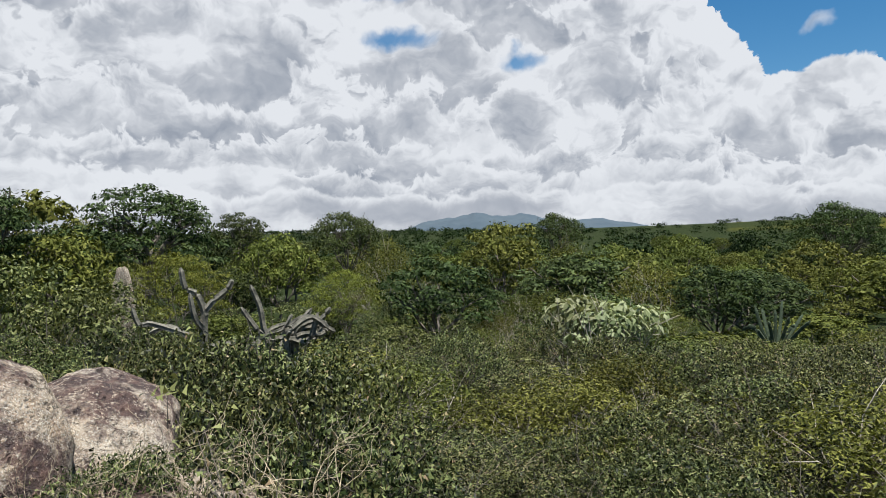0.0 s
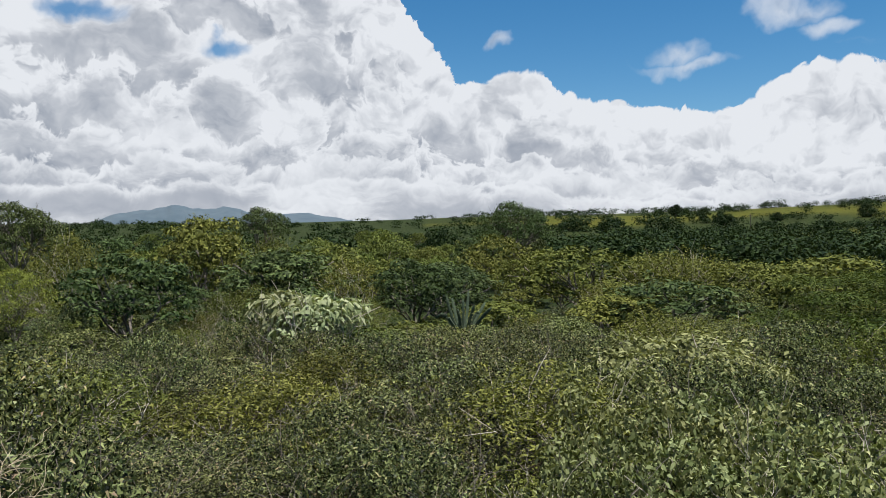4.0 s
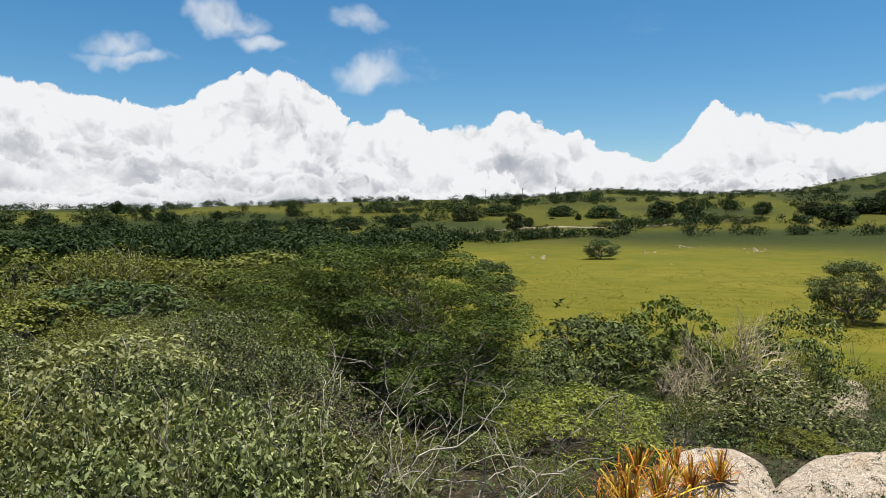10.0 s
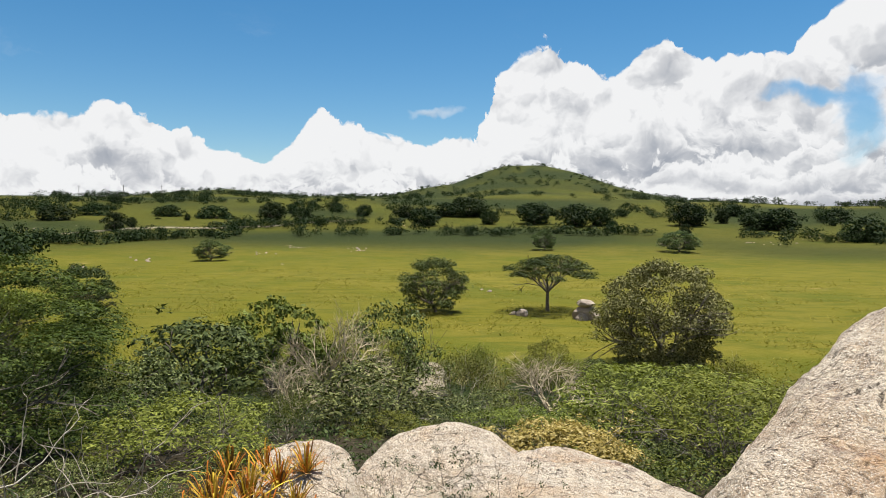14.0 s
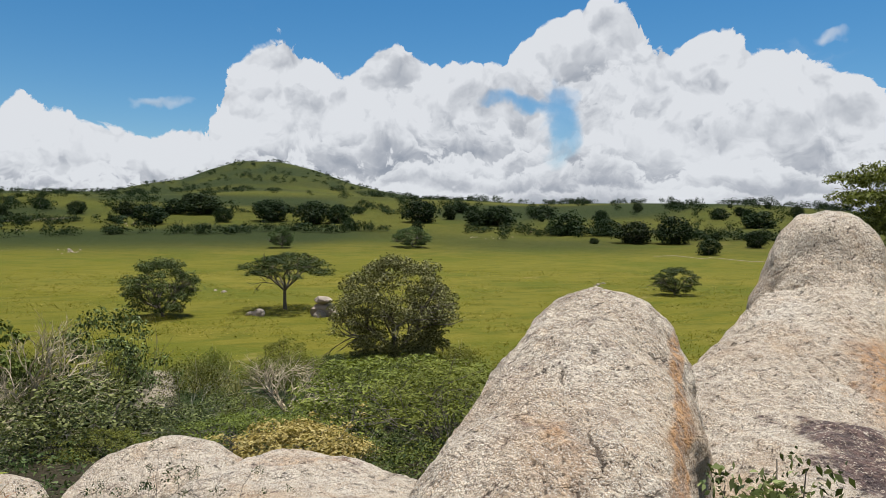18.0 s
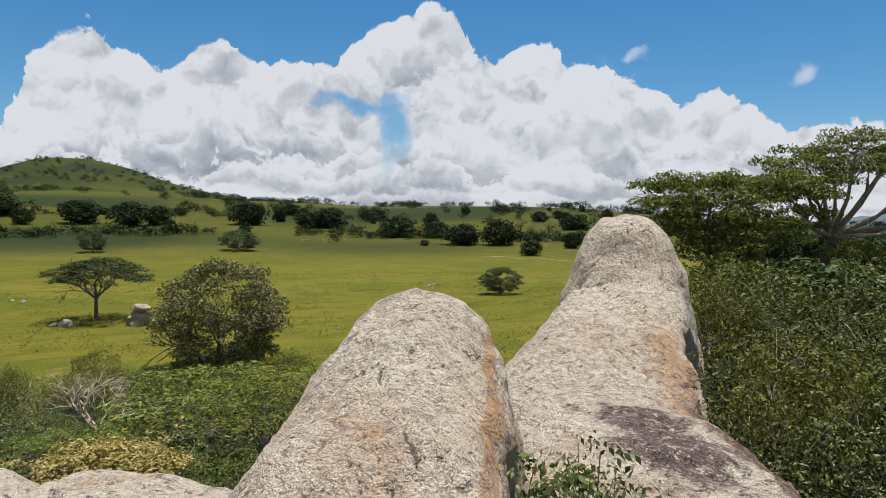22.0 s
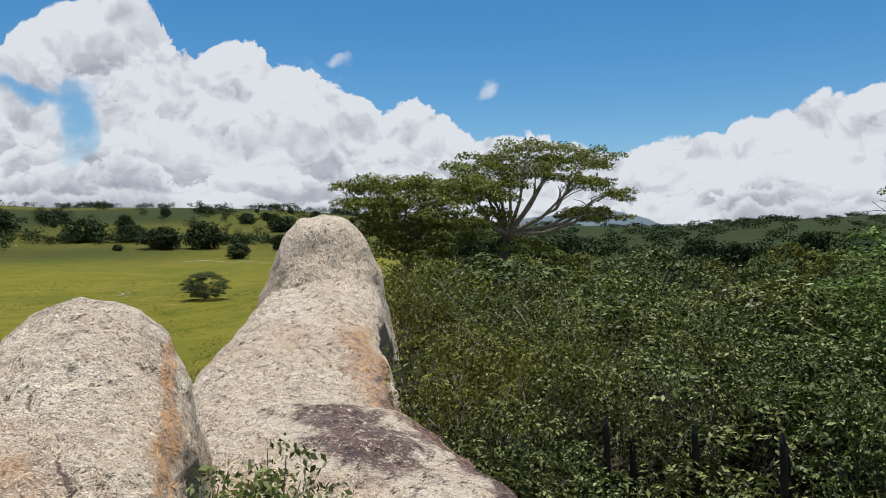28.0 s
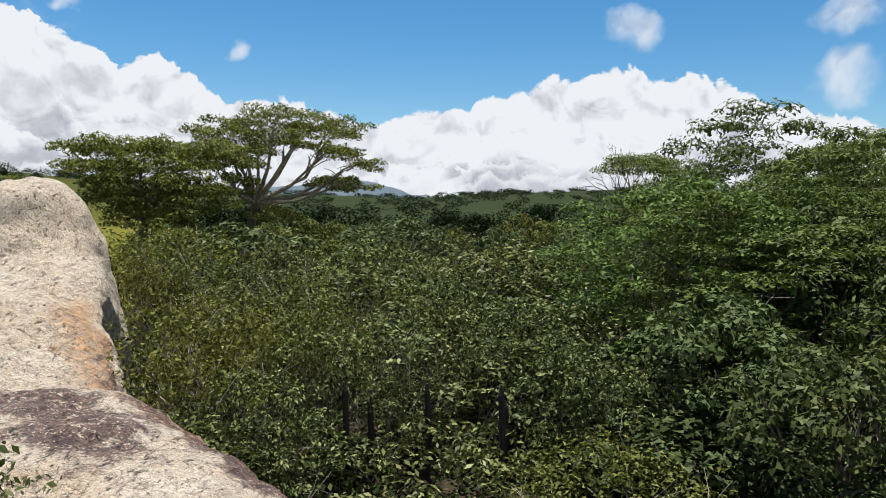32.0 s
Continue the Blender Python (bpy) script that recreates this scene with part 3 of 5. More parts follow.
# ------------------------------------------------------------------ granite
def rock(name, secs, base, label, crown=0.8, flare=0.25, rough=0.10, seed=0, nu=80, nv=48, rust=None, lichen=None, power=2.0, carve=None, cracks=(), span=(6.0, 1.8)):
    """A granite body lofted along a line of sections: distance, azimuth, half width, top height (from the eye).
    crown: how far the rounded top reaches down before the flanks begin."""
    out, faces, stain, dark, normals = [], [], [], [], []
    S = [(*(way(r[1]) * r[0]), r[2], r[3], *(r[4:] or (crown, power))) for r in secs]

    def spline(t):
        i = min(int(t), len(S) - 2)
        f = t - i
        p0, p1, p2, p3 = (S[max(i - 1, 0)], S[i], S[i + 1], S[min(i + 2, len(S) - 1)])
        return [0.5 * (2 * b + (c - a) * f + (2 * a - 5 * b + 4 * c - e) * f * f + (3 * b - a - 3 * c + e) * f ** 3) for a, b, c, e in zip(p0, p1, p2, p3)]

    for u in range(nu + 1):
        t = u / nu * (len(S) - 1)
        x, y, _, hw, zt, cr, pw = spline(t)
        x2, y2 = spline(min(t + 0.05, len(S) - 1.001))[:2]
        x1, y1 = spline(max(t - 0.05, 0))[:2]
        d = Vector((x2 - x1, y2 - y1, 0)).normalized()
        side = Vector((d.y, -d.x, 0))
        for v in range(nv + 1):
            w = 1 - 2 * v / nv                       # +1 right foot, 0 crest, -1 left foot
            a = min(abs(w) / 0.72, 1.0) * math.pi / 2
            px, drop = math.sin(a) ** (2 / pw), cr * (1 - max(0.0, math.cos(a)) ** (2 / pw))
            z, down = zt - drop, 0.0
            if abs(w) > 0.72:
                down = (abs(w) - 0.72) / 0.28
                z += (base - z) * down
            wide = hw * px + flare * down * (zt - cr - base) * 0.5
            p = Vector((x, y, EYE + z)) + side * math.copysign(wide, w)
            k = noise.fractal(p * 0.6 + Vector((seed, 0, 0)), 0.9, 2.1, 3) * rough * 1.6 + noise.fractal(p * 2.6, 0.7, 2.1, 4) * rough * 0.45
            nrm = (side * math.copysign(math.sin(a), w) + Vector((0, 0, math.cos(a) + 0.1))).normalized()
            if carve:
                k += carve(u / nu, w)
            out.append(p + nrm * k)
            normals.append(nrm)
            stain.append(rust(u / nu, w) if rust else 0.1)
            dark.append(lichen(u / nu, w) if lichen else 0.1)
    m = nv + 1
    if cracks:                        # jagged clefts along the given lines of (u, w)
        wig = np.array([tuple(noise.noise_vector(p * 5.0)) for p in out])[:, :2] * 0.05 + np.array([tuple(noise.noise_vector(p * 13.0)) for p in out])[:, :2] * 0.03
        uu, ww = np.divmod(np.arange(len(out)), m)
        P = np.stack([uu / nu, 1 - 2 * ww / nv], 1) * np.array(span) + wig
        far = np.full(len(out), 9.0)
        for line in cracks:
            for q0, q1 in zip(line, line[1:]):
                a, b = np.array(q0) * span, np.array(q1) * span
                t = np.clip((P - a) @ (b - a) / ((b - a) @ (b - a)), 0, 1)
                far = np.minimum(far, np.linalg.norm(P - a - t[:, None] * (b - a), axis=1))
        cleft = np.exp(-(far / 0.0125) ** 2)
        out = [p - n * (0.035 * c) for p, n, c in zip(out, normals, cleft)]
    for u in range(nu):
        for v in range(nv):
            a = u * m + v
            faces.append((a, a + 1, a + m + 1, a + m))
    faces.append(tuple(range(m)))
    faces.append(tuple(reversed(range(nu * m, nu * m + m))))
    ob = mesh_object(name, out, faces, M_ROCK, smooth_faces=True)
    bm = bmesh.new()
    bm.from_mesh(ob.data)
    bmesh.ops.recalc_face_normals(bm, faces=bm.faces)
    bm.to_mesh(ob.data)
    bm.free()
    ob.data.attributes.new("rust", "FLOAT", "POINT").data.foreach_set("value", stain)
    ob.data.attributes.new("lichen", "FLOAT", "POINT").data.foreach_set("value", dark)
    if cracks:
        ob.data.attributes.new("crack", "FLOAT", "POINT").data.foreach_set("value", cleft)
    return tagged(ob, label, "rock")


def blob(x, x0, wx):
    return math.exp(-((x - x0) / wx) ** 2)


rock("boulder", [(3.0, -112, 1.25, -2.25), (3.7, -117, 1.15, -1.90), (4.4, -120.5, 1.05, -1.58), (5.2, -124, 0.95, -1.22), (6.2, -126.6, 0.86, -0.83), (7.0, -128.2, 0.80, -0.57),
     (7.45, -128.6, 0.72, -0.66), (7.8, -128.8, 0.55, -1.1), (8.0, -129, 0.28, -2.2)], -5.0, "pale granite ridge with a rounded end and a rusty streak", crown=0.80, seed=1, nu=280, nv=150, flare=0.22,
     cracks=(((0.454, -0.107), (0.429, 0.0)), ((0.404, -0.12), (0.407, -0.03)), ((0.396, 0.04), (0.379, 0.12), (0.318, 0.213)), ((0.343, 0.027), (0.325, 0.093), (0.30, 0.133), (0.289, 0.2)), ((0.568, 0.173), (0.55, 0.22), (0.521, 0.267)),
             ((0.371, -0.093), (0.361, -0.053)), ((0.329, 0.16), (0.339, 0.24)), ((0.31, 0.03), (0.285, 0.08), (0.26, 0.10)), ((0.37, 0.0), (0.35, 0.06))),
     rust=lambda u, w: 1.9 * blob(w, 0.47, 0.05) * blob(u, 0.42, 0.30) + 0.62 * blob(w, 0.1, 0.16) * blob(u, 0.32, 0.09))
rock("boulder", [(3.8, -162, 1.65, -3.0), (4.8, -156, 1.62, -2.62), (6.0, -150, 1.55, -2.32), (7.5, -145.6, 1.40, -2.08), (9.0, -141.3, 1.40, -1.92), (10.5, -141.6, 1.32, -1.50), (11.6, -142.7, 1.14, -1.10),
     (12.3, -143.6, 1.06, -0.84), (12.75, -143.85, 1.14, -0.50, 2.0, 2.3), (13.15, -143.85, 1.18, 0.02, 2.5, 2.3), (13.7, -143.85, 1.16, 0.23, 2.6, 2.3), (14.3, -143.85, 1.0, 0.20, 2.5, 2.2), (14.9, -144, 0.6, -0.2, 1.3, 2.0), (15.2, -144, 0.3, -1.4, 1.0, 2.0)], -6.0,
     "pale granite outcrop rising to a rounded head, with dark lichen", crown=0.80, seed=4, nu=380, nv=120, flare=0.04, power=2.5,
     carve=lambda u, w: -0.07 * blob(w, -0.08, 0.05) * blob(u, 0.78, 0.10) - 0.10 * blob(u, 0.565, 0.014) * blob(w, -0.30, 0.4),
     cracks=(((0.384, 0.0), (0.389, 0.05)), ((0.374, 0.075), (0.337, 0.225)), ((0.574, -0.2), (0.547, 0.05)), ((0.40, -0.05), (0.36, 0.06), (0.33, 0.10)), ((0.33, 0.12), (0.29, 0.30), (0.25, 0.36)), ((0.44, 0.10), (0.36, 0.26))), span=(13.0, 2.6),
     rust=lambda u, w: 0.95 * blob(w, 0.36, 0.12) * blob(u, 0.34, 0.12) + 0.8 * blob(w, 0.46, 0.08) * blob(u, 0.2, 0.14) + 0.4 * blob(w, 0.2, 0.2) * blob(u, 0.37, 0.04),
     lichen=lambda u, w: 1.35 * blob(w, 0.08, 0.14) * blob(u, 0.245, 0.05) + 1.8 * blob(w, 0.45, 0.11) * blob(u, 0.17, 0.15))
rock("boulder", [(7.2, -94, 1.5, -3.4), (8.4, -95.2, 1.4, -3.02), (9.4, -96.0, 1.15, -2.74), (10.0, -96.2, 0.9, -2.80), (10.5, -96.3, 0.6, -3.1), (10.8, -96.5, 0.25, -4)], -5.5,
     "low rounded pale granite boulder among scrub", crown=0.7, flare=0.5, seed=7)
rock("boulder", [(5.4, -108, 1.7, -3.0), (6.6, -107, 1.75, -2.70), (8.2, -106, 1.65, -2.72), (9.2, -105.4, 1.35, -2.84), (9.8, -105.2, 0.9, -3.1), (10.2, -105, 0.4, -3.9)], -5.5,
     "broad flat granite slab with a weathered hollow", crown=0.5, flare=0.5, seed=9, rust=lambda u, w: 0.7 * blob(u, 0.55, 0.06) * blob(w, 0.0, 0.25))
rock("boulder", [(6.2, -82, 0.9, -3.05), (7.4, -84.0, 0.85, -2.80), (8.6, -85.2, 0.74, -2.60), (9.1, -85.6, 0.5, -2.8), (9.3, -85.8, 0.2, -3.4)], -5.2, "small pale granite boulder beside bromeliads", crown=0.6, flare=0.4, seed=11)
# next three: even lichen value darkens the colour for weathering and shaded faces
rock("boulder", [(4.8, 32, 0.5, -1.9), (5.5, 31.0, 0.66, -0.98), (6.2, 30.8, 0.64, -0.78), (6.7, 30.8, 0.48, -0.95), (7.0, 31.2, 0.2, -2)], -4.6, "rounded pinkish granite boulder beside dry scrub", crown=0.75, seed=13, lichen=lambda u, w: 0.66, rust=lambda u, w: 0.3)
rock("boulder", [(5.6, 24.0, 0.5, -1.9), (6.6, 23.8, 0.62, -1.34), (7.4, 23.8, 0.56, -1.32), (8.0, 24.0, 0.3, -2.0)], -4.8, "low pinkish granite boulder among dry scrub", crown=0.4, flare=0.35, seed=15, lichen=lambda u, w: 0.66, rust=lambda u, w: 0.3)
rock("boulder", [(4.0, 14, 0.9, -2.1), (5.0, 17, 0.9, -1.86), (6.0, 20, 0.7, -1.85), (6.6, 21, 0.35, -2.4)], -4.4, "flat granite shelf half hidden by twigs", crown=0.35, flare=0.3, seed=17, rust=lambda u, w: 0.35, lichen=lambda u, w: 0.65)
rock("summit_rock", [(3.4, 60, 0.8, -3.4), (2.6, 60, 2.0, -2.2), (1.2, 60, 2.7, -1.72), (0.4, 60, 2.9, -1.66), (1.0, -120, 2.8, -1.70), (2.2, -120, 2.0, -2.0), (3.0, -120, 1.0, -2.8), (3.3, -120, 0.5, -3.4)], -5.0,
     "broad granite summit with a worn flat top", crown=1.0, flare=0.2, rough=0.04, seed=19)


# ------------------------------------------------------------------ plants
def tube(verts, faces, pts, radii, sides, ring=None):
    """Adds a tapering tube, grown out of the given ring of corners if there is one; gives its rings."""
    rings = []
    for i, (p, r) in enumerate(zip(pts, radii)):
        if i == 0 and ring:
            rings.append([ring[s * len(ring) // sides] for s in range(sides)])
            continue
        d = (pts[min(i + 1, len(pts) - 1)] - pts[max(i - 1, 0)]).normalized()
        a = d.orthogonal().normalized()
        b = d.cross(a)
        rings.append(list(range(len(verts), len(verts) + sides)))
        for s in range(sides):
            th = 2 * math.pi * s / sides
            verts.append(p + (a * math.cos(th) + b * math.sin(th)) * r)
    for lo, hi in zip(rings, rings[1:]):
        for s in range(sides):
            j = (s + 1) % sides
            f = list(dict.fromkeys((lo[s], lo[j], hi[j], hi[s])))
            if len(f) > 2:
                faces.append(tuple(f))
    return rings


def grow(rng, verts, faces, tips, p, d, length, r, depth, spread, lift, kids, wild=0.16, ring=None):
    """A limb and the limbs that grow from it."""
    n = 6 if wild > 0.3 else 4 if r > 0.03 or depth > 1 else 3 if depth else 2
    pts, rad = [p], [r]
    for i in range(n):
        d = (d + Vector((rng.gauss(0, wild), rng.gauss(0, wild), rng.gauss(0, wild * 0.6) + lift * 0.12))).normalized()
        p = p + d * length / n
        pts.append(p)
        rad.append(r * (1 - 0.42 * (i + 1) / n))
    rings = tube(verts, faces, pts, rad, 6 if r > 0.06 else 4 if r > 0.035 else 3, ring)
    if depth == 0:
        tips.append(pts[-1])
        tips.append(pts[1])
        return
    for k in range(kids):
        a = rng.uniform(0, 2 * math.pi)
        side = d.orthogonal().normalized()
        side = (side * math.cos(a) + d.cross(side) * math.sin(a))
        nd = (d + side * rng.uniform(0.5, 1.0) * spread).normalized()
        q = n if k < 2 else rng.choice((n - 2, n - 1))
        grow(rng, verts, faces, tips, pts[q], nd, length * rng.uniform(0.6, 0.85), r * 0.58, depth - 1, spread, lift, kids, wild, rings[q])


def leaves(rng, centres, count, size, slim, puff, flat=0.7, up=0.6, corners=3, tuft=18):
    """Corners of small leaves round the given points: every leaf is a mesh island of its own."""
    c = np.array([tuple(p) for p in centres])
    tufts = max(1, count // tuft)                     # leaves sit in tufts with gaps between them
    mid = c[rng.integers(0, len(c), tufts)] + rng.normal(0, 1, (tufts, 3)) * np.array([puff, puff, puff * flat])
    pos = mid[rng.integers(0, tufts, count)] + rng.normal(0, 1, (count, 3)) * np.array([1, 1, 0.7]) * (size * 0.9)
    nrm = rng.normal(0, 1, (count, 3))
    nrm[:, 2] = np.abs(nrm[:, 2]) + up
    nrm /= np.linalg.norm(nrm, axis=1)[:, None]
    t = np.cross(nrm, rng.normal(0, 1, (count, 3)))
    t /= np.linalg.norm(t, axis=1)[:, None]
    b = np.cross(nrm, t)
    s = size * rng.uniform(0.6, 1.35, count)[:, None]
    if corners == 3:
        v = np.stack([pos - t * s * 0.5 + b * s * slim * 0.6, pos + t * s * 0.5, pos - t * s * 0.5 - b * s * slim * 0.6], 1)
    else:
        v = np.stack([pos - t * s * 0.5, pos + b * s * slim * 0.5 + nrm * s * 0.10, pos + t * s * 0.5, pos - b * s * slim * 0.5 + nrm * s * 0.10], 1)
    return v.reshape(-1, 3)


def lobed(nr, lobes, count, size, slim, low=-0.35, rag=0.55, corners=4):
    """Leaves on the outer shells of rounded lobes (rows of x, y, z, radius, half height): lit above, open below."""
    L = np.array(lobes, float)
    wt = L[:, 3] * (L[:, 3] + L[:, 4])
    c = L[nr.choice(len(L), count, p=wt / wt.sum())]
    th, z = nr.uniform(0, 6.2832, count), nr.uniform(low, 1.0, count)
    r = np.sqrt(1 - z * z)
    d = np.stack([np.cos(th) * r, np.sin(th) * r, z], 1)
    depth = 1.06 - 0.5 * nr.random(count) ** 2.2
    # ragged shell: clumps stand out from it and sink into it
    lump = np.sin(d @ np.array([[5.1, 3.3], [-4.2, 5.6], [3.9, -4.4]]) + c[:, :2] * 7).sum(1) * 0.14
    pos = c[:, :3] + d * (depth + lump)[:, None] * c[:, [3, 3, 4]]
    nrm = d / np.stack([c[:, 3], c[:, 3], c[:, 4]], 1)
    nrm /= np.linalg.norm(nrm, axis=1)[:, None]
    nrm = nrm + nr.normal(0, rag, (count, 3)) + np.array([0, 0, 0.25])
    nrm /= np.linalg.norm(nrm, axis=1)[:, None]
    t = np.cross(nrm, nr.normal(0, 1, (count, 3)))
    t /= np.linalg.norm(t, axis=1)[:, None]
    b = np.cross(nrm, t)
    s = size * nr.uniform(0.6, 1.35, count)[:, None]
    if corners == 3:
        v = np.stack([pos - t * s * 0.5 + b * s * slim * 0.6, pos + t * s * 0.5, pos - t * s * 0.5 - b * s * slim * 0.6], 1)
    else:
        v = np.stack([pos - t * s * 0.5, pos + b * s * slim * 0.5 + nrm * s * 0.10, pos + t * s * 0.5, pos - b * s * slim * 0.5 + nrm * s * 0.10], 1)
    return v.reshape(-1, 3)


def dome(rng, n, rx, rz, zc, lobe, flat=0.75, low=-0.1):
    """Lobes spread over a rounded crown, larger inside, uneven outside."""
    rows = []
    for i in range(n):
        z = low + (1 - low) * (i + 0.5) / n
        a = i * 2.39996 + rng.uniform(-0.4, 0.4)
        r = math.sqrt(max(0.0, 1 - z * z)) * rng.uniform(0.55, 1.1)
        k = lobe * rng.uniform(0.7, 1.3)
        rows.append((rx * r * math.cos(a), rx * r * math.sin(a), zc + rz * z * rng.uniform(0.85, 1.08), k, k * flat))
    return rows


def polys(name, v, k, mat, parent=None):
    """A mesh of separate k-cornered faces."""
    me = bpy.data.meshes.new(name)
    n = len(v) // k
    me.vertices.add(len(v))
    me.vertices.foreach_set("co", v.astype(np.float32).ravel())
    me.loops.add(k * n)
    me.loops.foreach_set("vertex_index", np.arange(k * n, dtype=np.int32))
    me.polygons.add(n)
    me.polygons.foreach_set("loop_start", np.arange(0, k * n, k, dtype=np.int32))
    me.update(calc_edges=True)
    me.materials.append(mat)
    ob = new(name, me)
    if parent:
        ob.parent = parent
    return ob


class Kind:
    """One sort of plant: built once, then copied; w and h are its size as built."""

    def __init__(self, name, label, category, group, seed, stems, depth, kids, spread, lift, length, radius, count, size, slim, puff, flat, mat, wood, lean=0.25, up=0.6, trunk=0.0, corners=3, wild=0.16, lobes=None, rag=0.55, cap=-0.35):
        rng, nr = random.Random(seed), np.random.default_rng(seed)
        verts, faces, tips = [], [], []
        root = Vector((0, 0, 0))
        if trunk:
            pts = [Vector((0, 0, -0.3)), Vector((0.05, 0, trunk * 0.5)), Vector((0.0, 0.06, trunk))]
            ring = tube(verts, faces, pts, [radius * 1.7, radius * 1.25, radius * 1.1], 8)[-1]
            root = pts[-1]
        else:
            ring = tube(verts, faces, [Vector((0, 0, -0.15)), Vector((0, 0, 0.0))], [radius * 1.5, radius * 1.2], 6)[-1]
        for i in range(stems):
            a = 2 * math.pi * (i + rng.random() * 0.6) / stems
            d = Vector((math.cos(a) * lean, math.sin(a) * lean, 1)).normalized()
            grow(rng, verts, faces, tips, root + Vector((math.cos(a), math.sin(a), 0)) * (0.0 if trunk else 0.08 * stems ** 0.5), d, length * rng.uniform(0.8, 1.2), radius, depth, spread, lift, kids, wild, ring)
        self.empty = new(name)
        mesh_object("trunk" if trunk else "stem", verts, faces, wood, self.empty)
        if count:
            if lobes:
                share = int(count * 0.92)
                v = lobed(nr, dome(rng, *lobes), share, size, slim, cap, rag, corners)
                self.leaf = np.concatenate([v, leaves(nr, tips, count - share, size, slim, puff, flat, up, corners)])
            else:
                self.leaf = leaves(nr, tips, count, size, slim, puff, flat, up, corners)
            self.leaf[:, 2] = np.maximum(self.leaf[:, 2], 0.05)
            polys("crown", self.leaf, corners, mat, self.empty)
            v = self.leaf
        else:
            v = np.array([tuple(p) for p in tips])
        self.w = float(np.percentile(np.abs(v[:, 0]), 96) + np.percentile(np.abs(v[:, 1]), 96))
        self.h = float(np.percentile(v[:, 2], 98))
        self.used = False
        tagged(self.empty, label, category, group)

    def put(self, az, d, h, w=None, rng=random, dz=-0.08, label="", base=None):
        w = max(w or 0.0, self.w * h / self.h / 1.35)
        low = 0.72 * w / self.w * self.h          # a plant that would come out squat stands deeper in the ground
        if h < low:
            dz, h = dz - (low - h), low
        foot = at(az, d, dz)
        if base is not None:
            foot.z = base
        m = Matrix.Translation(foot) @ Matrix.Rotation(rng.uniform(0, 6.283), 4, "Z") @ Matrix.Diagonal((w / self.w, w / self.w, h / self.h, 1))
        if self.used:
            ob = copy_thing(self.empty, Matrix.Identity(4))
        else:
            ob, self.used = self.empty, True
        ob.matrix_basis = m
        if label:
            ob["label"] = label
        return ob


def kinds(n, *a, seed=0, **k):
    return [Kind(*a, seed=seed + i, **k) for i in range(n)]


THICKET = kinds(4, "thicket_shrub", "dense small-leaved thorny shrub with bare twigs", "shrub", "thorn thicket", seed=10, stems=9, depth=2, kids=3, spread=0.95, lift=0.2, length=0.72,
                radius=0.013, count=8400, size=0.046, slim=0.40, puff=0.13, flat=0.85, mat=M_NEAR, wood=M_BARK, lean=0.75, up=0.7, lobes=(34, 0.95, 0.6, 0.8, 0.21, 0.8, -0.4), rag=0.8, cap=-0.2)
BUSH = kinds(3, "bush", "dense green bush with glossy broad leaves", "bush", "bushes of the slope", seed=20, stems=7, depth=2, kids=4, spread=0.85, lift=0.35, length=1.05,
             radius=0.020, count=4200, size=0.10, slim=0.45, puff=0.2, flat=0.8, mat=M_GLOSSY, wood=M_BARK, lean=0.6, up=0.6, corners=4, lobes=(30, 1.3, 1.05, 1.4, 0.34, 0.7, -0.6), rag=0.6, cap=-0.1)
LEGGY = kinds(2, "leggy_bush", "tall bush with bare pale stems under a leafy top", "bush", "bushes of the slope", seed=25, stems=8, depth=2, kids=3, spread=0.55, lift=0.5, length=1.5,
              radius=0.02, count=3600, size=0.10, slim=0.42, puff=0.19, flat=0.9, mat=M_GLOSSY, wood=M_DRY, lean=0.38, up=0.35, corners=4)
TREE = kinds(3, "scrub_tree", "leafy scrub tree with a rounded yellowish-green crown", "tree", "dry woodland trees", seed=30, stems=6, depth=1, kids=4, spread=0.85, lift=0.22, length=1.35,
             radius=0.06, count=4600, size=0.15, slim=0.5, puff=0.26, flat=0.7, mat=M_TREE, wood=M_BARK, lean=0.75, trunk=0.5, lobes=(38, 1.85, 1.25, 1.7, 0.46, 0.6, -0.45), rag=0.42, cap=0.0)
DOME = kinds(2, "domed_tree", "tall tree with a dense rounded dark green crown", "tree", "dry woodland trees", seed=44, stems=7, depth=1, kids=4, spread=0.8, lift=0.2, length=1.4,
             radius=0.08, count=11000, size=0.13, slim=0.5, puff=0.2, flat=0.7, mat=M_DARK, wood=M_BARK, lean=0.9, trunk=2.3, corners=4, lobes=(46, 2.3, 1.6, 3.0, 0.52, 0.5, -0.35), rag=0.4, cap=0.0)
DARK = kinds(2, "scrub_tree", "leafy scrub tree with a dense dark green crown", "tree", "dry woodland trees", seed=40, stems=6, depth=1, kids=4, spread=0.8, lift=0.25, length=1.35,
             radius=0.06, count=4600, size=0.15, slim=0.5, puff=0.25, flat=0.75, mat=M_DARK, wood=M_BARK, lean=0.8, trunk=0.4, lobes=(38, 1.9, 1.25, 1.65, 0.46, 0.55, -0.45), rag=0.38, cap=0.0)
FEATHER = kinds(3, "feathery_tree", "slender tree with layered feathery bright green foliage", "tree", "feathery trees", seed=50, stems=6, depth=3, kids=3, spread=0.9, lift=0.12, length=1.25,
                radius=0.04, count=11000, size=0.10, slim=0.32, puff=0.20, flat=0.35, mat=M_FEATHER, wood=M_BARK, lean=0.75, up=1.4, trunk=0.5, lobes=(60, 2.1, 1.4, 2.0, 0.44, 0.4, -0.5), rag=0.42, cap=-0.05)
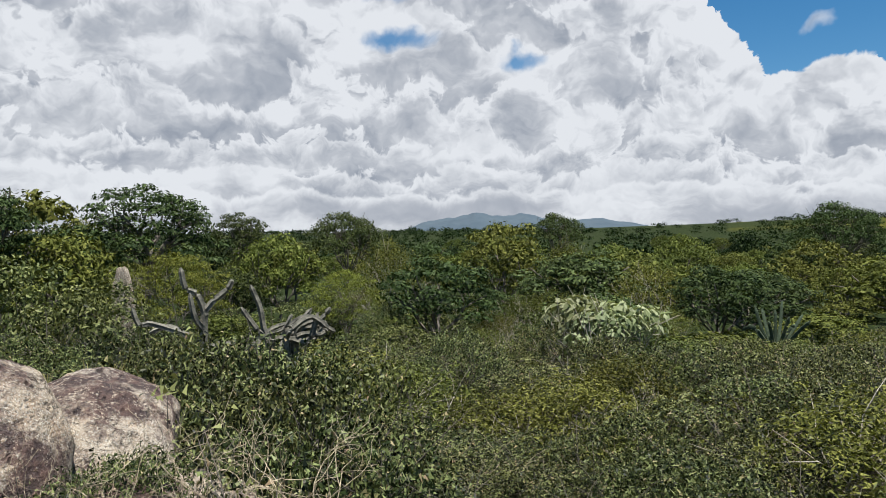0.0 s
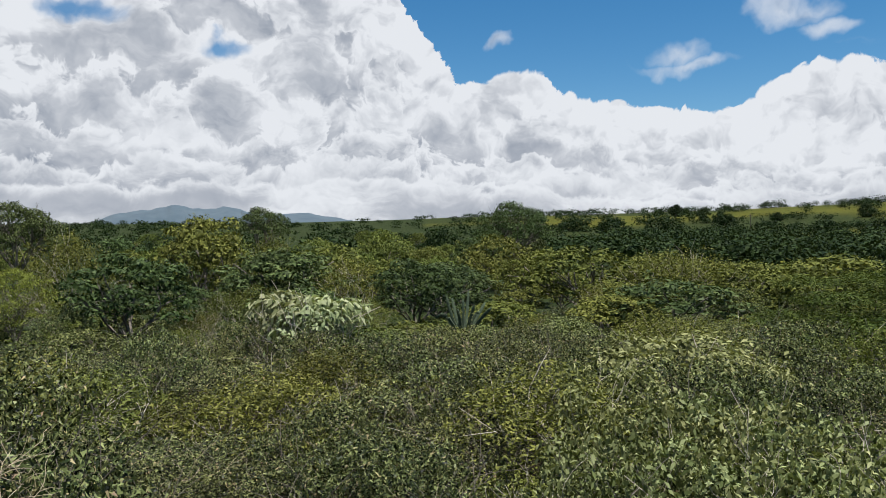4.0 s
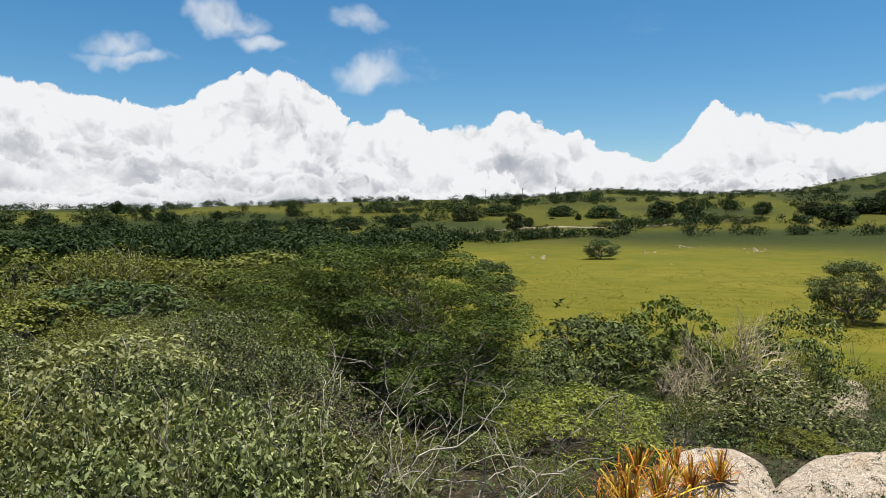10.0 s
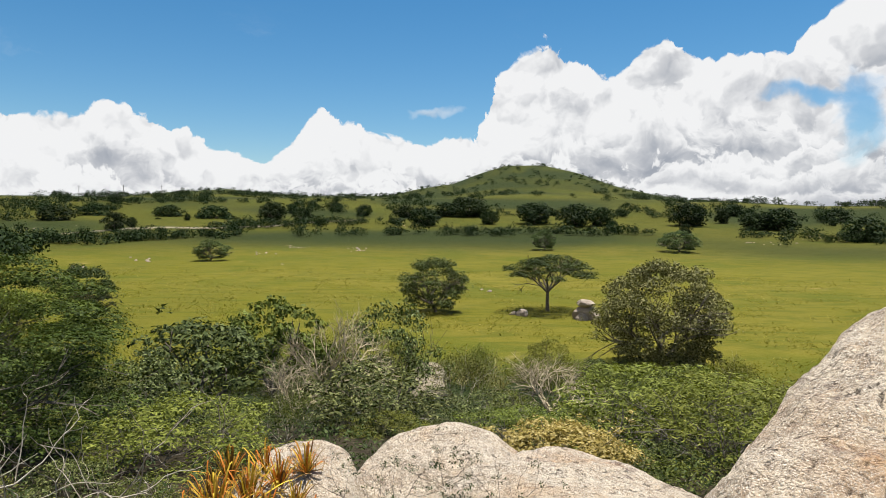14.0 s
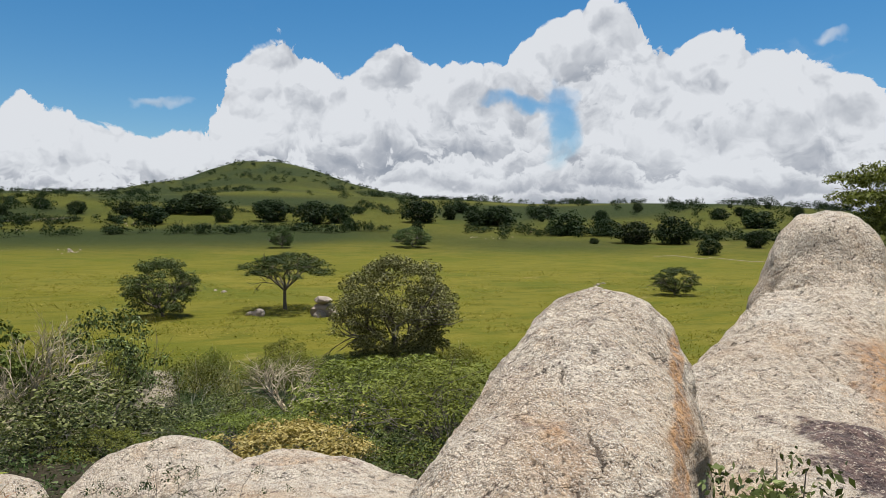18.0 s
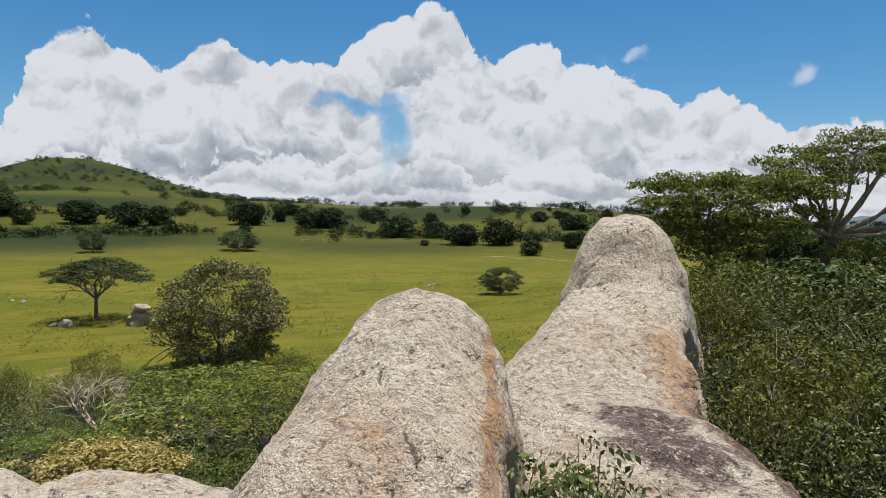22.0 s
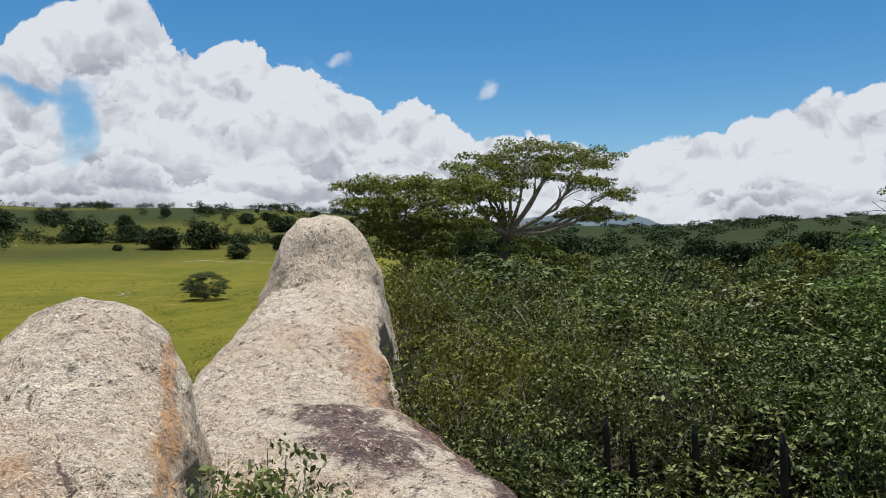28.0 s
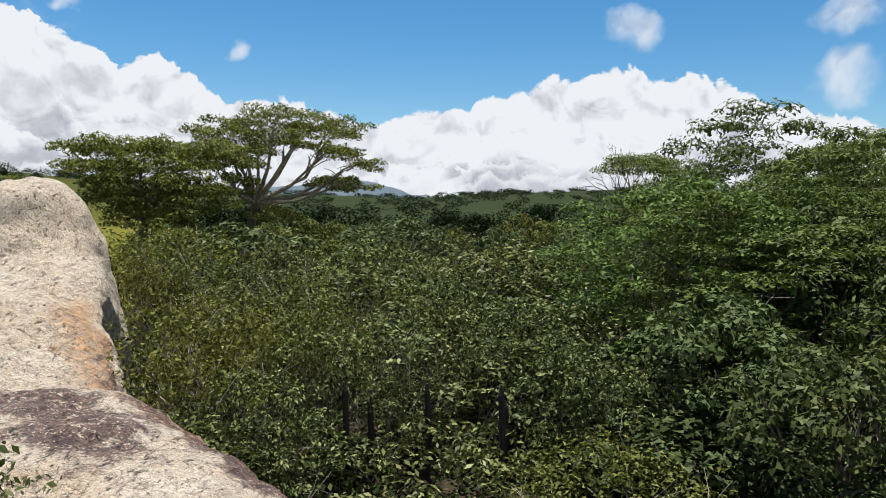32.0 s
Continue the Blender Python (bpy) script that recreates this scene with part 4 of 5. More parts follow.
FERN = kinds(2, "fine_leaved_tree", "dense fine-leaved dark green tree", "tree", "feathery trees", seed=57, stems=7, depth=3, kids=3, spread=0.9, lift=0.15, length=1.05,
             radius=0.035, count=16000, size=0.085, slim=0.36, puff=0.16, flat=0.4, mat=M_FERN, wood=M_BARK, lean=0.85, up=1.2, trunk=0.4, lobes=(80, 1.9, 1.6, 2.0, 0.40, 0.42, -0.7), rag=0.4, cap=-0.05)
SHADE = kinds(1, "shade_tree", "broad dense dark green tree with a low crown", "tree", "", seed=55, stems=8, depth=3, kids=3, spread=0.85, lift=0.18, length=1.3,
              radius=0.06, count=76000, size=0.062, slim=0.42, puff=0.24, flat=0.35, mat=M_SHADE, wood=M_BARK, lean=1.0, up=0.9, trunk=0.6, corners=4, lobes=(90, 2.5, 2.2, 2.4, 0.46, 0.5, -0.8), rag=0.4, cap=0.0)
OLIVE = kinds(2, "olive_shrub", "loose olive and yellow-green shrub", "shrub", "olive shrubs", seed=60, stems=9, depth=2, kids=3, spread=0.8, lift=0.35, length=0.95,
              radius=0.016, count=5600, size=0.062, slim=0.45, puff=0.17, flat=0.85, mat=M_OLIVE, wood=M_DRY, lean=0.7, up=0.4, lobes=(20, 1.05, 0.75, 1.3, 0.45, 0.75, -0.4), rag=0.7)
PALE = kinds(1, "pale_shrub", "shrub with large pale silvery-green leaves", "shrub", "pale shrubs", seed=70, stems=6, depth=2, kids=3, spread=0.8, lift=0.4, length=0.9,
             radius=0.03, count=560, size=0.24, slim=0.45, puff=0.20, flat=0.6, mat=M_PALE, wood=M_DRY, lean=0.7, corners=4, lobes=(9, 0.9, 0.5, 1.5, 0.42, 0.5, -0.2), rag=0.4)
GREEN = kinds(1, "broadleaf_shrub", "shrub with large fresh light green leaves", "shrub", "pale shrubs", seed=74, stems=7, depth=2, kids=3, spread=0.8, lift=0.4, length=0.9,
              radius=0.025, count=2600, size=0.12, slim=0.42, puff=0.18, flat=0.5, mat=M_BRIGHT, wood=M_DRY, lean=0.7, corners=4, lobes=(16, 1.0, 0.6, 1.4, 0.4, 0.5, -0.3), rag=0.5)
YELLOW = kinds(1, "yellow_bush", "low dense bush with dry golden-yellow foliage", "bush", "", seed=77, stems=9, depth=2, kids=3, spread=0.8, lift=0.2, length=0.7,
               radius=0.02, count=9000, size=0.06, slim=0.6, puff=0.17, flat=0.6, mat=M_YELLOW, wood=M_BARK, lean=0.8, lobes=(30, 1.0, 0.45, 0.75, 0.3, 0.6, -0.3), rag=0.5)
WEED = kinds(1, "broadleaf_weed", "leafy dark green weed rooted in a granite cleft", "weed", "cleft weeds", seed=177, stems=6, depth=1, kids=3, spread=0.7, lift=0.4, length=0.6,
             radius=0.014, count=2000, size=0.068, slim=0.45, puff=0.12, flat=0.9, mat=M_GLOSSY, wood=M_BARK, lean=0.6, up=0.3, corners=4)
BRAMBLE = kinds(2, "pale_leaved_bramble", "straggling shrub with pale green leaves and whitish twigs", "shrub", "pale brambles", seed=141, stems=9, depth=2, kids=3, spread=0.95, lift=0.25, length=0.72,
                radius=0.014, count=2600, size=0.075, slim=0.42, puff=0.14, flat=0.85, mat=M_BRIGHT, wood=M_DRY, lean=0.75, up=0.5, corners=4, lobes=(30, 0.95, 0.6, 0.85, 0.2, 0.8, -0.4), rag=0.8, cap=-0.2)
SPRIG = kinds(1, "leafy_sprig", "thin sprawling twigs with a few small dark leaves", "shrub", "sprigs on granite", seed=181, stems=7, depth=2, kids=2, spread=1.0, lift=0.0, length=0.5,
              radius=0.008, count=300, size=0.038, slim=0.5, puff=0.05, flat=0.8, mat=M_DARK, wood=M_BARK, lean=1.1, up=0.5, corners=4, wild=0.3)
BARE = kinds(2, "bare_shrub", "bare bleached shrub with a fan of leafless branches", "shrub", "bare shrubs", seed=80, stems=8, depth=4, kids=3, spread=0.95, lift=0.10, length=0.80,
             radius=0.045, count=0, size=1, slim=1, puff=0.2, flat=1, mat=None, wood=M_BLEACH, lean=1.0, trunk=0.6)
TANGLE = kinds(2, "bare_branch_tangle", "tangle of long bleached bare thorny branches", "shrub", "bare shrubs", seed=86, stems=6, depth=2, kids=3, spread=1.1, lift=-0.1, length=1.3,
               radius=0.017, count=0, size=1, slim=1, puff=0.2, flat=1, mat=None, wood=M_BLEACH, lean=0.8, wild=0.36)
SNAG = kinds(2, "dead_shrub", "dead shrub with twisted bone-white branches", "shrub", "bare shrubs", seed=186, stems=5, depth=3, kids=2, spread=0.9, lift=0.3, length=1.0,
             radius=0.022, count=0, size=1, slim=1, puff=0.2, flat=1, mat=None, wood=M_DRY, lean=0.9, wild=0.31)
ACACIA = kinds(1, "spreading_tree", "slender spreading tree with an open crown over the thicket", "tree", "spreading trees", seed=93, stems=6, depth=3, kids=3, spread=0.75, lift=-0.04, length=2.1,
               radius=0.10, count=9000, size=0.13, slim=0.45, puff=0.30, flat=0.2, mat=M_ACACIA, wood=M_BARK, lean=0.75, up=1.2, trunk=2.6, corners=4, lobes=(22, 2.9, 0.9, 6.6, 0.8, 0.3, 0.1), rag=0.4)
FAR = kinds(4, "meadow_tree", "dark round-crowned tree far off on the pasture", "tree", "far pasture trees", seed=100, stems=6, depth=0, kids=3, spread=0.8, lift=0.2, length=1.2,
            radius=0.10, count=2600, size=0.22, slim=0.7, puff=0.3, flat=0.55, mat=M_FAR, wood=M_BARK, lean=0.9, trunk=0.3, lobes=(34, 1.6, 1.25, 1.2, 0.6, 0.75, -0.95), rag=0.4, cap=-0.5)
FIELD = kinds(2, "pasture_tree", "leafy round-crowned tree standing alone on the pasture", "tree", "pasture trees", seed=110, stems=8, depth=3, kids=3, spread=0.7, lift=0.2, length=1.0,
              radius=0.07, count=14000, size=0.11, slim=0.55, puff=0.22, flat=0.7, mat=M_DARK, wood=M_BARK, lean=1.15, trunk=0.3, corners=4, lobes=(64, 1.95, 1.5, 1.45, 0.42, 0.65, -0.85), rag=0.45, cap=-0.05)
OLIVETREE = kinds(1, "pasture_tree", "bushy olive-green tree with foliage down to the grass", "tree", "pasture trees", seed=114, stems=8, depth=3, kids=3, spread=0.7, lift=0.3, length=1.0,
                  radius=0.06, count=27000, size=0.09, slim=0.5, puff=0.17, flat=0.7, mat=M_SAGE, wood=M_BARK, lean=1.0, trunk=0.3, corners=4, lobes=(110, 1.75, 1.75, 1.65, 0.30, 0.9, -0.92), rag=0.8, cap=-0.2)
UMBRELLA = kinds(1, "umbrella_tree", "umbrella-shaped tree with a forked bare trunk on the pasture", "tree", "pasture trees", seed=117, stems=6, depth=3, kids=3, spread=0.8, lift=0.02, length=1.15,
                 radius=0.075, count=13000, size=0.10, slim=0.55, puff=0.2, flat=0.55, mat=M_DARK, wood=M_BARK, lean=0.85, trunk=1.5, corners=4, lobes=(50, 2.4, 1.35, 2.7, 0.46, 0.55, -0.1), rag=0.5, cap=-0.1)

# ------------------------------------------------------------------ planting
rng = random.Random(5)
TAKEN = []


def crown(kind, az, el, d, w, label=""):
    """A plant whose top stands at that elevation, seen from the summit."""
    top = EYE + d * math.tan(radians(el))
    TAKEN.append((way(az) * d, w * 0.36))
    return kind.put(az, d, max(0.6, top - ground_at(az, d)), w, rng, label=label)


def scatter(n, az0, az1, d0, d1, gap, pick, top, wide=1.0, avoid=(), power=0.5):
    """Plants at random over a stretch of ground, none nearer to another than gap(d); top(az, d): the height of their tops from the eye."""
    placed = []
    rng = random.Random(int(1000 + az0 * 7 + d0 * 31 + n))
    for _ in range(n * 14):
        if len(placed) >= n:
            break
        az = rng.uniform(az0, az1)
        d = (d0 ** (1 / power) + rng.random() * (d1 ** (1 / power) - d0 ** (1 / power))) ** power
        v = way(az) * d
        if any((v - q).length < gap(d) for q in placed) or any((v - q).length < r for q, r in TAKEN):
            continue
        if any(a0 >= az >= a1 and e0 <= d <= e1 for a0, a1, e0, e1 in avoid):
            continue
        placed.append(v)
        k = rng.choice(pick)
        h = max(0.7, EYE + top(az, d) - ground_at(az, d) + rng.uniform(-0.22, 0.16) * (2 + d * 0.06))
        k.put(az, d, h, k.w * wide * rng.uniform(0.75, 1.2), rng)


LEFT = [(DOME[0], 21.9, 3.2, 38.0, 6.4), (DOME[1], 31.6, 2.9, 34.0, 4.0), (TREE[1], 29.7, 2.6, 42.0, 4.3), (UMBRELLA[0], 7.4, 1.3, 60.0, 4.3), 
        (DOME[0], 15.8, 1.3, 70.0, 5.5), (TREE[0], -5.0, 0.25, 45.0, 4.2), (UMBRELLA[0], -9.0, 1.0, 90.0, 4.6), (DARK[1], 0.2, -2.3, 27.0, 4.0), 
        (OLIVE[0], 4.3, -1.1, 40.0, 4.1), (FEATHER[1], 7.4, -3.1, 30.0, 2.6), (DARK[0], -10.1, -2.2, 33.0, 3.6), (OLIVE[1], -16.1, -3.1, 31.0, 3.4), 
        (DARK[1], -21.0, -3.1, 29.0, 3.7), (PALE[0], -11.0, -5.2, 18.0, 1.4), (PALE[0], -14.3, -5.6, 17.5, 1.5), (PALE[0], -12.8, -6.3, 17.0, 1.1), (DARK[1], -12.2, -5.2, 21.5, 3.4), 
        (BUSH[0], 30.0, -1.7, 20.0, 2.8), (BUSH[1], 24.8, -3.4, 18.0, 2.7), (UMBRELLA[0], -28.9, 1.3, 70.0, 4.8), ]
MID = [(TREE[2], 12.6, -0.4, 48.0, 4.9), (FEATHER[2], 19.7, -1.5, 30.0, 3.6), (TREE[0], 27.7, -0.1, 33.0, 3.9), (GREEN[0], -41.1, -8.3, 14.0, 2.5), 
        (GREEN[0], -44.9, -9.6, 13.0, 1.7), (SHADE[0], -61.2, -2.3, 20.0, 7.8), (SHADE[0], -54.6, -3.9, 22.0, 6.4), (FEATHER[2], -66.8, -4.7, 23.0, 4.0), (TREE[1], -34.3, -2.2, 40.0, 6.2), 
        (TREE[2], -27.4, -1.3, 60.0, 6.0), (OLIVE[0], -41.5, -2.5, 38.0, 6.0), (TREE[0], -47.1, -3.2, 35.0, 4.7), (DARK[0], -40.7, -4.6, 30.0, 5.4), 
        (DARK[1], -22.9, -3.4, 34.0, 5.1), (DARK[0], -10.8, -2.3, 34.0, 5.9), (TREE[2], -14.7, -2.0, 40.0, 5.1), (OLIVE[1], -40.8, -2.6, 36.0, 4.8), 
        (TREE[1], -51.7, -2.7, 36.0, 5.7), (OLIVE[0], -30.9, -11.0, 10.5, 2.7), ]
SLOPE = [(DARK[0], -77.6, -7.6, 30.0, 5.0), (TREE[2], -82.7, -6.2, 34.0, 2.7), (BARE[0], -87.4, -6.9, 27.0, 4.2), (BARE[1], -84.3, -10.3, 24.0, 2.5), 
        (BUSH[2], -92.0, -6.4, 31.0, 2.9), (BUSH[0], -90.7, -11.1, 22.0, 3.8), (FEATHER[0], -76.2, -13.2, 17.0, 4.4), (BARE[1], -104.4, -10.2, 25.0, 3.7), 
        (FEATHER[1], -112.5, -10.5, 21.0, 6.3), (FEATHER[2], -117.9, -10.9, 18.0, 4.3), (YELLOW[0], -105.6, -14.9, 14.0, 2.4), (BUSH[1], -73.2, -9.7, 24.0, 3.0), 
        (BUSH[2], -99.2, -13.0, 24.0, 2.8), (OLIVE[0], -97.4, -10.2, 34.0, 3.2), ]
RIGHT = [(DARK[1], -168.6, -1.6, 36.0, 5.4), (OLIVE[1], -154.7, -7.4, 10.5, 2.5), 
        (OLIVE[0], -162.4, -7.6, 12.0, 1.9), (BUSH[0], -166.8, -5.3, 14.5, 3.0), (BUSH[1], -176.8, -3.4, 16.5, 3.6), (OLIVE[1], -151.5, -2.3, 20.0, 3.8), 
        (DARK[1], -156.8, -2.1, 24.0, 4.9), (FERN[0], 164.6, 6.7, 22.0, 5.7), (FERN[1], 158.4, 4.2, 19.0, 4.8), (FERN[0], 171.2, 0.8, 24.0, 5.7), 
        (FERN[1], 161.0, -1.5, 14.0, 4.8), (FERN[0], 177.4, -3.7, 17.0, 4.0), (DARK[1], 167.2, -6.8, 11.5, 2.6), (DARK[0], 160.6, -9.6, 9.5, 2.2), 
        (ACACIA[0], 172.5, 3.7, 34.0, 2.4), (BUSH[1], 177.3, -10.4, 10.5, 1.7), (BUSH[0], -158.5, -12.7, 9.5, 1.6), (LEGGY[1], -168.2, -9.4, 11.0, 1.7), 
        (LEGGY[0], -174.6, -8.4, 12.0, 1.9), (BUSH[2], -171.4, -7.6, 12.5, 2.4), (BUSH[0], -179.5, -7.4, 12.5, 2.3), (BUSH[1], -162.8, -9.3, 11.0, 1.8), 
        ]
for row in LEFT + MID + SLOPE + RIGHT:
    crown(*row)
# meadow trees that stand alone
for k, az, d, h, w in ((FIELD[0], -78, 185, 4.9, 8.4), (FIELD[1], -69.3, 75, 5.4, 4.0), (FIELD[1], -95.3, 80, 5.9, 7.0), (UMBRELLA[0], -104.3, 82, 6.3, 9.2),
                       (OLIVETREE[0], -113.1, 54, 7.4, 8.3), (FIELD[0], -104, 248, 6.8, 8), (FIELD[0], -114.2, 252, 6.8, 12.5), (FIELD[1], -134.6, 106, 3.8, 5.6)):
    TAKEN.append((way(az) * d, w))
    k.put(az, d, h, w, rng)


def stand(az, el, wide, high):
    """A far tree whose foot shows at that elevation, its width and height in degrees too."""
    d = 160.0
    while d < 640 and math.degrees(math.atan2(ground_at(az, d) - EYE, d)) < el:
        d += 4
    w, h = d * radians(wide), d * radians(high)
    TAKEN.append((way(az) * d, w))
    return FAR[rng.randrange(4)].put(az, d, h, w, rng)


# dark trees of the hedgerows beyond the meadow
for az, el, wide, high in ((-71.3, -0.9, 1.6, 1.3), (-67.5, -0.2, 2.2, 1.0), (-82.5, 0.0, 2.0, 1.4), (-84.8, -0.2, 1.6, 1.2), (-89.6, 0.4, 1.2, 0.9), (-92.9, 0.3, 1.6, 1.0), (-94.4, -0.3, 2.2, 1.4), (-96.2, 0.5, 1.8, 1.1),
                           (-98.0, 0.5, 2.6, 1.5), (-99.6, -0.1, 1.4, 1.1), (-103.2, 0.0, 2.6, 1.6), (-106.4, -0.2, 2.6, 1.7), (-108.3, -0.1, 1.8, 1.4), (-114.9, 0.0, 2.6, 1.7), (-119.4, -0.2, 2.0, 1.2), (-121.0, -0.2, 2.6, 1.5),
                           (-126.5, -0.9, 2.6, 1.6), (-129.6, -0.9, 2.0, 1.2), (-131.6, -1.5, 2.8, 1.6), (-134.5, -1.5, 2.6, 2.0), (-137.0, -2.3, 1.6, 1.2), (-140.4, -0.2, 2.2, 1.1), (-140.2, -1.7, 1.4, 1.2), (-124.6, 0.4, 1.8, 0.9),
                           (-137.7, 0.4, 1.2, 0.8), (-118.0, 0.8, 1.6, 0.8), (-87.4, 0.8, 1.0, 0.7), (-78.2, 0.1, 2.6, 0.9), (-75.0, 0.2, 1.8, 0.8), (-70.0, 0.2, 2.0, 0.8), (-44.6, -0.9, 1.4, 1.3), (-62.0, -0.8, 1.8, 1.0), (-58.3, -1.0, 2.0, 1.0),
                           (-55.0, -1.1, 2.4, 1.0), (-51.3, -1.1, 2.4, 0.9), (-36.5, -1.0, 2.4, 1.1), (-40.3, -1.0, 2.6, 1.1), (-33.6, -0.9, 2.4, 1.0), (-47.5, -1.0, 2.0, 0.8)):
    stand(az, el, wide, high)


def pad_tree(label, az, d, foot, fork, pads, seed, count):
    """A spreading tree with flat pads of leaves on long bare limbs; rows of azimuth, elevation, nearer or farther by, radius and half height."""
    q, nr = random.Random(seed), np.random.default_rng(seed)
    base = at(az, d, -0.2)

    def place(a, e, dd=0.0):
        v = way(a) * (d + dd)
        return Vector((v.x, v.y, EYE + d * math.tan(radians(e)))) - base

    tree = new("spreading_tree")
    tree.matrix_basis = Matrix.Translation(base)
    tree_fork = place(*fork)
    verts, faces = [], []
    tube(verts, faces, [Vector((0, 0, 0)), place(*foot) * 0.5 + Vector((0.1, 0, 0)), place(*foot), tree_fork], [0.26, 0.21, 0.17, 0.15], 8)
    mesh_object("trunk", verts, faces, M_BARK, tree, True)
    lobes = []
    for a, e, dd, r, hh in pads:
        p = place(a, e, dd)
        way_out = p - tree_fork
        bend = tree_fork + way_out * 0.45 + Vector((q.gauss(0, 0.15), q.gauss(0, 0.15), -0.12 * way_out.length + q.uniform(0, 0.2)))
        near_tip = tree_fork + way_out * 0.8 + Vector((0, 0, -0.05))
        verts, faces = [], []
        tube(verts, faces, [tree_fork, (tree_fork + bend) / 2, bend, near_tip, p], [0.10, 0.085, 0.065, 0.04, 0.02], 6)
        for k in range(7):
            t = near_tip + Vector((q.gauss(0, r * 0.5), q.gauss(0, r * 0.5), q.uniform(0.0, hh)))
            root = bend.lerp(p, q.uniform(0.2, 0.8))
            tube(verts, faces, [root, root.lerp(t, 0.5) + Vector((0, 0, 0.08)), t], [0.035, 0.022, 0.01], 4)
        mesh_object("limb", verts, faces, M_LIMB, tree, True)
        for k in range(13):
            s = r * q.uniform(0.25, 0.62)
            th, rr = k * 2.4 + q.uniform(-0.5, 0.5), r * math.sqrt((k + 0.5) / 13) * q.uniform(0.8, 1.35)
            lobes.append((p.x + math.cos(th) * rr, p.y + math.sin(th) * rr, p.z + hh * q.uniform(-1.3, 0.9) - 0.25 * rr, s, s * q.uniform(0.3, 0.6)))
    polys("crown", lobed(nr, lobes, count, 0.13, 0.34, low=-0.5, rag=0.9), 4, M_ACACIA, tree)
    return tagged(tree, label, "tree", "spreading trees")


pad_tree("tall spreading tree with flat layered crown and pale limbs", -157.0, 28.0, (-157.2, -4.0), (-158.0, -0.5),
         ((-157.0, 5.9, 0.6, 0.95, 0.30), (-159.6, 6.3, -0.5, 1.0, 0.28), (-162.0, 5.9, 0.8, 0.9, 0.26), (-164.6, 5.5, -0.3, 0.8, 0.24), (-155.4, 4.9, -0.6, 0.9, 0.30), (-158.2, 4.6, 1.2, 0.95, 0.28),
          (-166.2, 3.0, 0.4, 0.65, 0.18), (-164.0, 3.9, -0.8, 0.75, 0.2), (-161.2, 4.5, -1.0, 0.8, 0.24), (-163.6, 1.5, 0.8, 0.8, 0.2), (-165.6, 1.3, -0.6, 0.6, 0.18), (-156.6, 3.2, -1.2, 1.0, 0.30),
          (-154.8, 3.0, 0.8, 0.9, 0.30), (-156.0, 1.2, -1.0, 0.9, 0.3), (-159.4, -0.8, -1.2, 0.7, 0.25)), 7, 26000)
pad_tree("spreading tree with a low dense layered crown behind granite", -150.0, 26.0, (-150.0, -4.5), (-150.2, -1.5),
         ((-146.4, 3.1, 0.3, 0.85, 0.28), (-149.0, 3.7, -0.4, 0.95, 0.3), (-151.8, 3.8, 0.5, 0.95, 0.28), (-154.0, 3.5, -0.4, 0.85, 0.3), (-147.4, 1.8, -0.8, 0.9, 0.32), (-150.0, 2.3, -1.0, 0.95, 0.3), (-152.8, 2.2, -0.9, 0.9, 0.3),
          (-148.2, 0.3, -1.0, 0.85, 0.32), (-151.2, 0.7, -1.2, 0.9, 0.34), (-153.8, 0.5, -1.2, 0.85, 0.3), (-149.4, -1.2, -1.2, 0.8, 0.3), (-152.4, -1.2, -1.3, 0.8, 0.3)), 11, 26000)
# bleached bare branches by the summit
for i, (az, d, h, w) in enumerate(((-63.8, 7.4, 3.0, 2.4), (-58.6, 7.8, 2.7, 1.9), (-68.4, 7.8, 2.6, 2.0), (-72.5, 7.2, 1.9, 1.6), (-49.5, 7.2, 2.2, 1.6), (-8.5, 6.2, 1.8, 1.2), (-31, 6.2, 1.9, 1.3))):
    SNAG[i % 2].put(az, d, h, w, rng)
for i, (az, d, h, w) in enumerate(((16, 5.4, 1.7, 1.9), (24, 5.0, 1.7, 1.7), (9, 6.0, 1.7, 1.9), (-92, 7.4, 1.3, 1.6), (-99, 8.6, 1.3, 1.6), (20, 4.4, 1.6, 1.6), (27, 4.2, 1.7, 1.5),
                                   (12, 4.8, 1.7, 1.6), (3, 6.2, 1.6, 1.8), (-20, 6.2, 1.6, 1.8), (-42, 6.2, 1.7, 1.7))):
    TANGLE[i % 2].put(az, d, h, w, rng)
for i in range(6):
    az, d = rng.uniform(14, -46), rng.uniform(6.2, 12)
    TANGLE[i % 2].put(az, d, EYE - 2.6 - ground_at(az, d), rng.uniform(1.3, 2.0), rng)
# shrubs that hide the feet of the cacti and half of the granite shelf
for az, el, d, w in ((18.5, -8.0, 10.0, 1.9), (14.5, -8.2, 9.6, 1.9), (11, -9.6, 9.2, 1.8), (8, -9.4, 9.4, 1.8), (21, -9.5, 9.0, 1.6), (13, -11.5, 7.8, 1.8), (17.5, -12.0, 7.6, 1.6),
                     (20, -15.0, 5.9, 1.0), (9, -14.5, 6.4, 1.4)):
    crown(THICKET[rng.randrange(3)], az, el + 0.4, d, w * 0.9)
# thin leafy sprigs that trail over the low boulders
for az, d, z, h, w in ((-93.5, 7.0, -3.05, 0.75, 1.1), (-97.5, 6.9, -3.0, 0.7, 1.1), (-100.8, 7.6, -2.85, 0.55, 1.0), (-96.0, 8.3, -2.9, 0.5, 0.9), (-90.5, 7.4, -3.0, 0.7, 1.0), (-104, 6.4, -2.85, 0.5, 0.9), (-87.5, 7.0, -3.0, 0.6, 0.9)):
    SPRIG[0].put(az, d, h, w, rng, base=EYE + z)
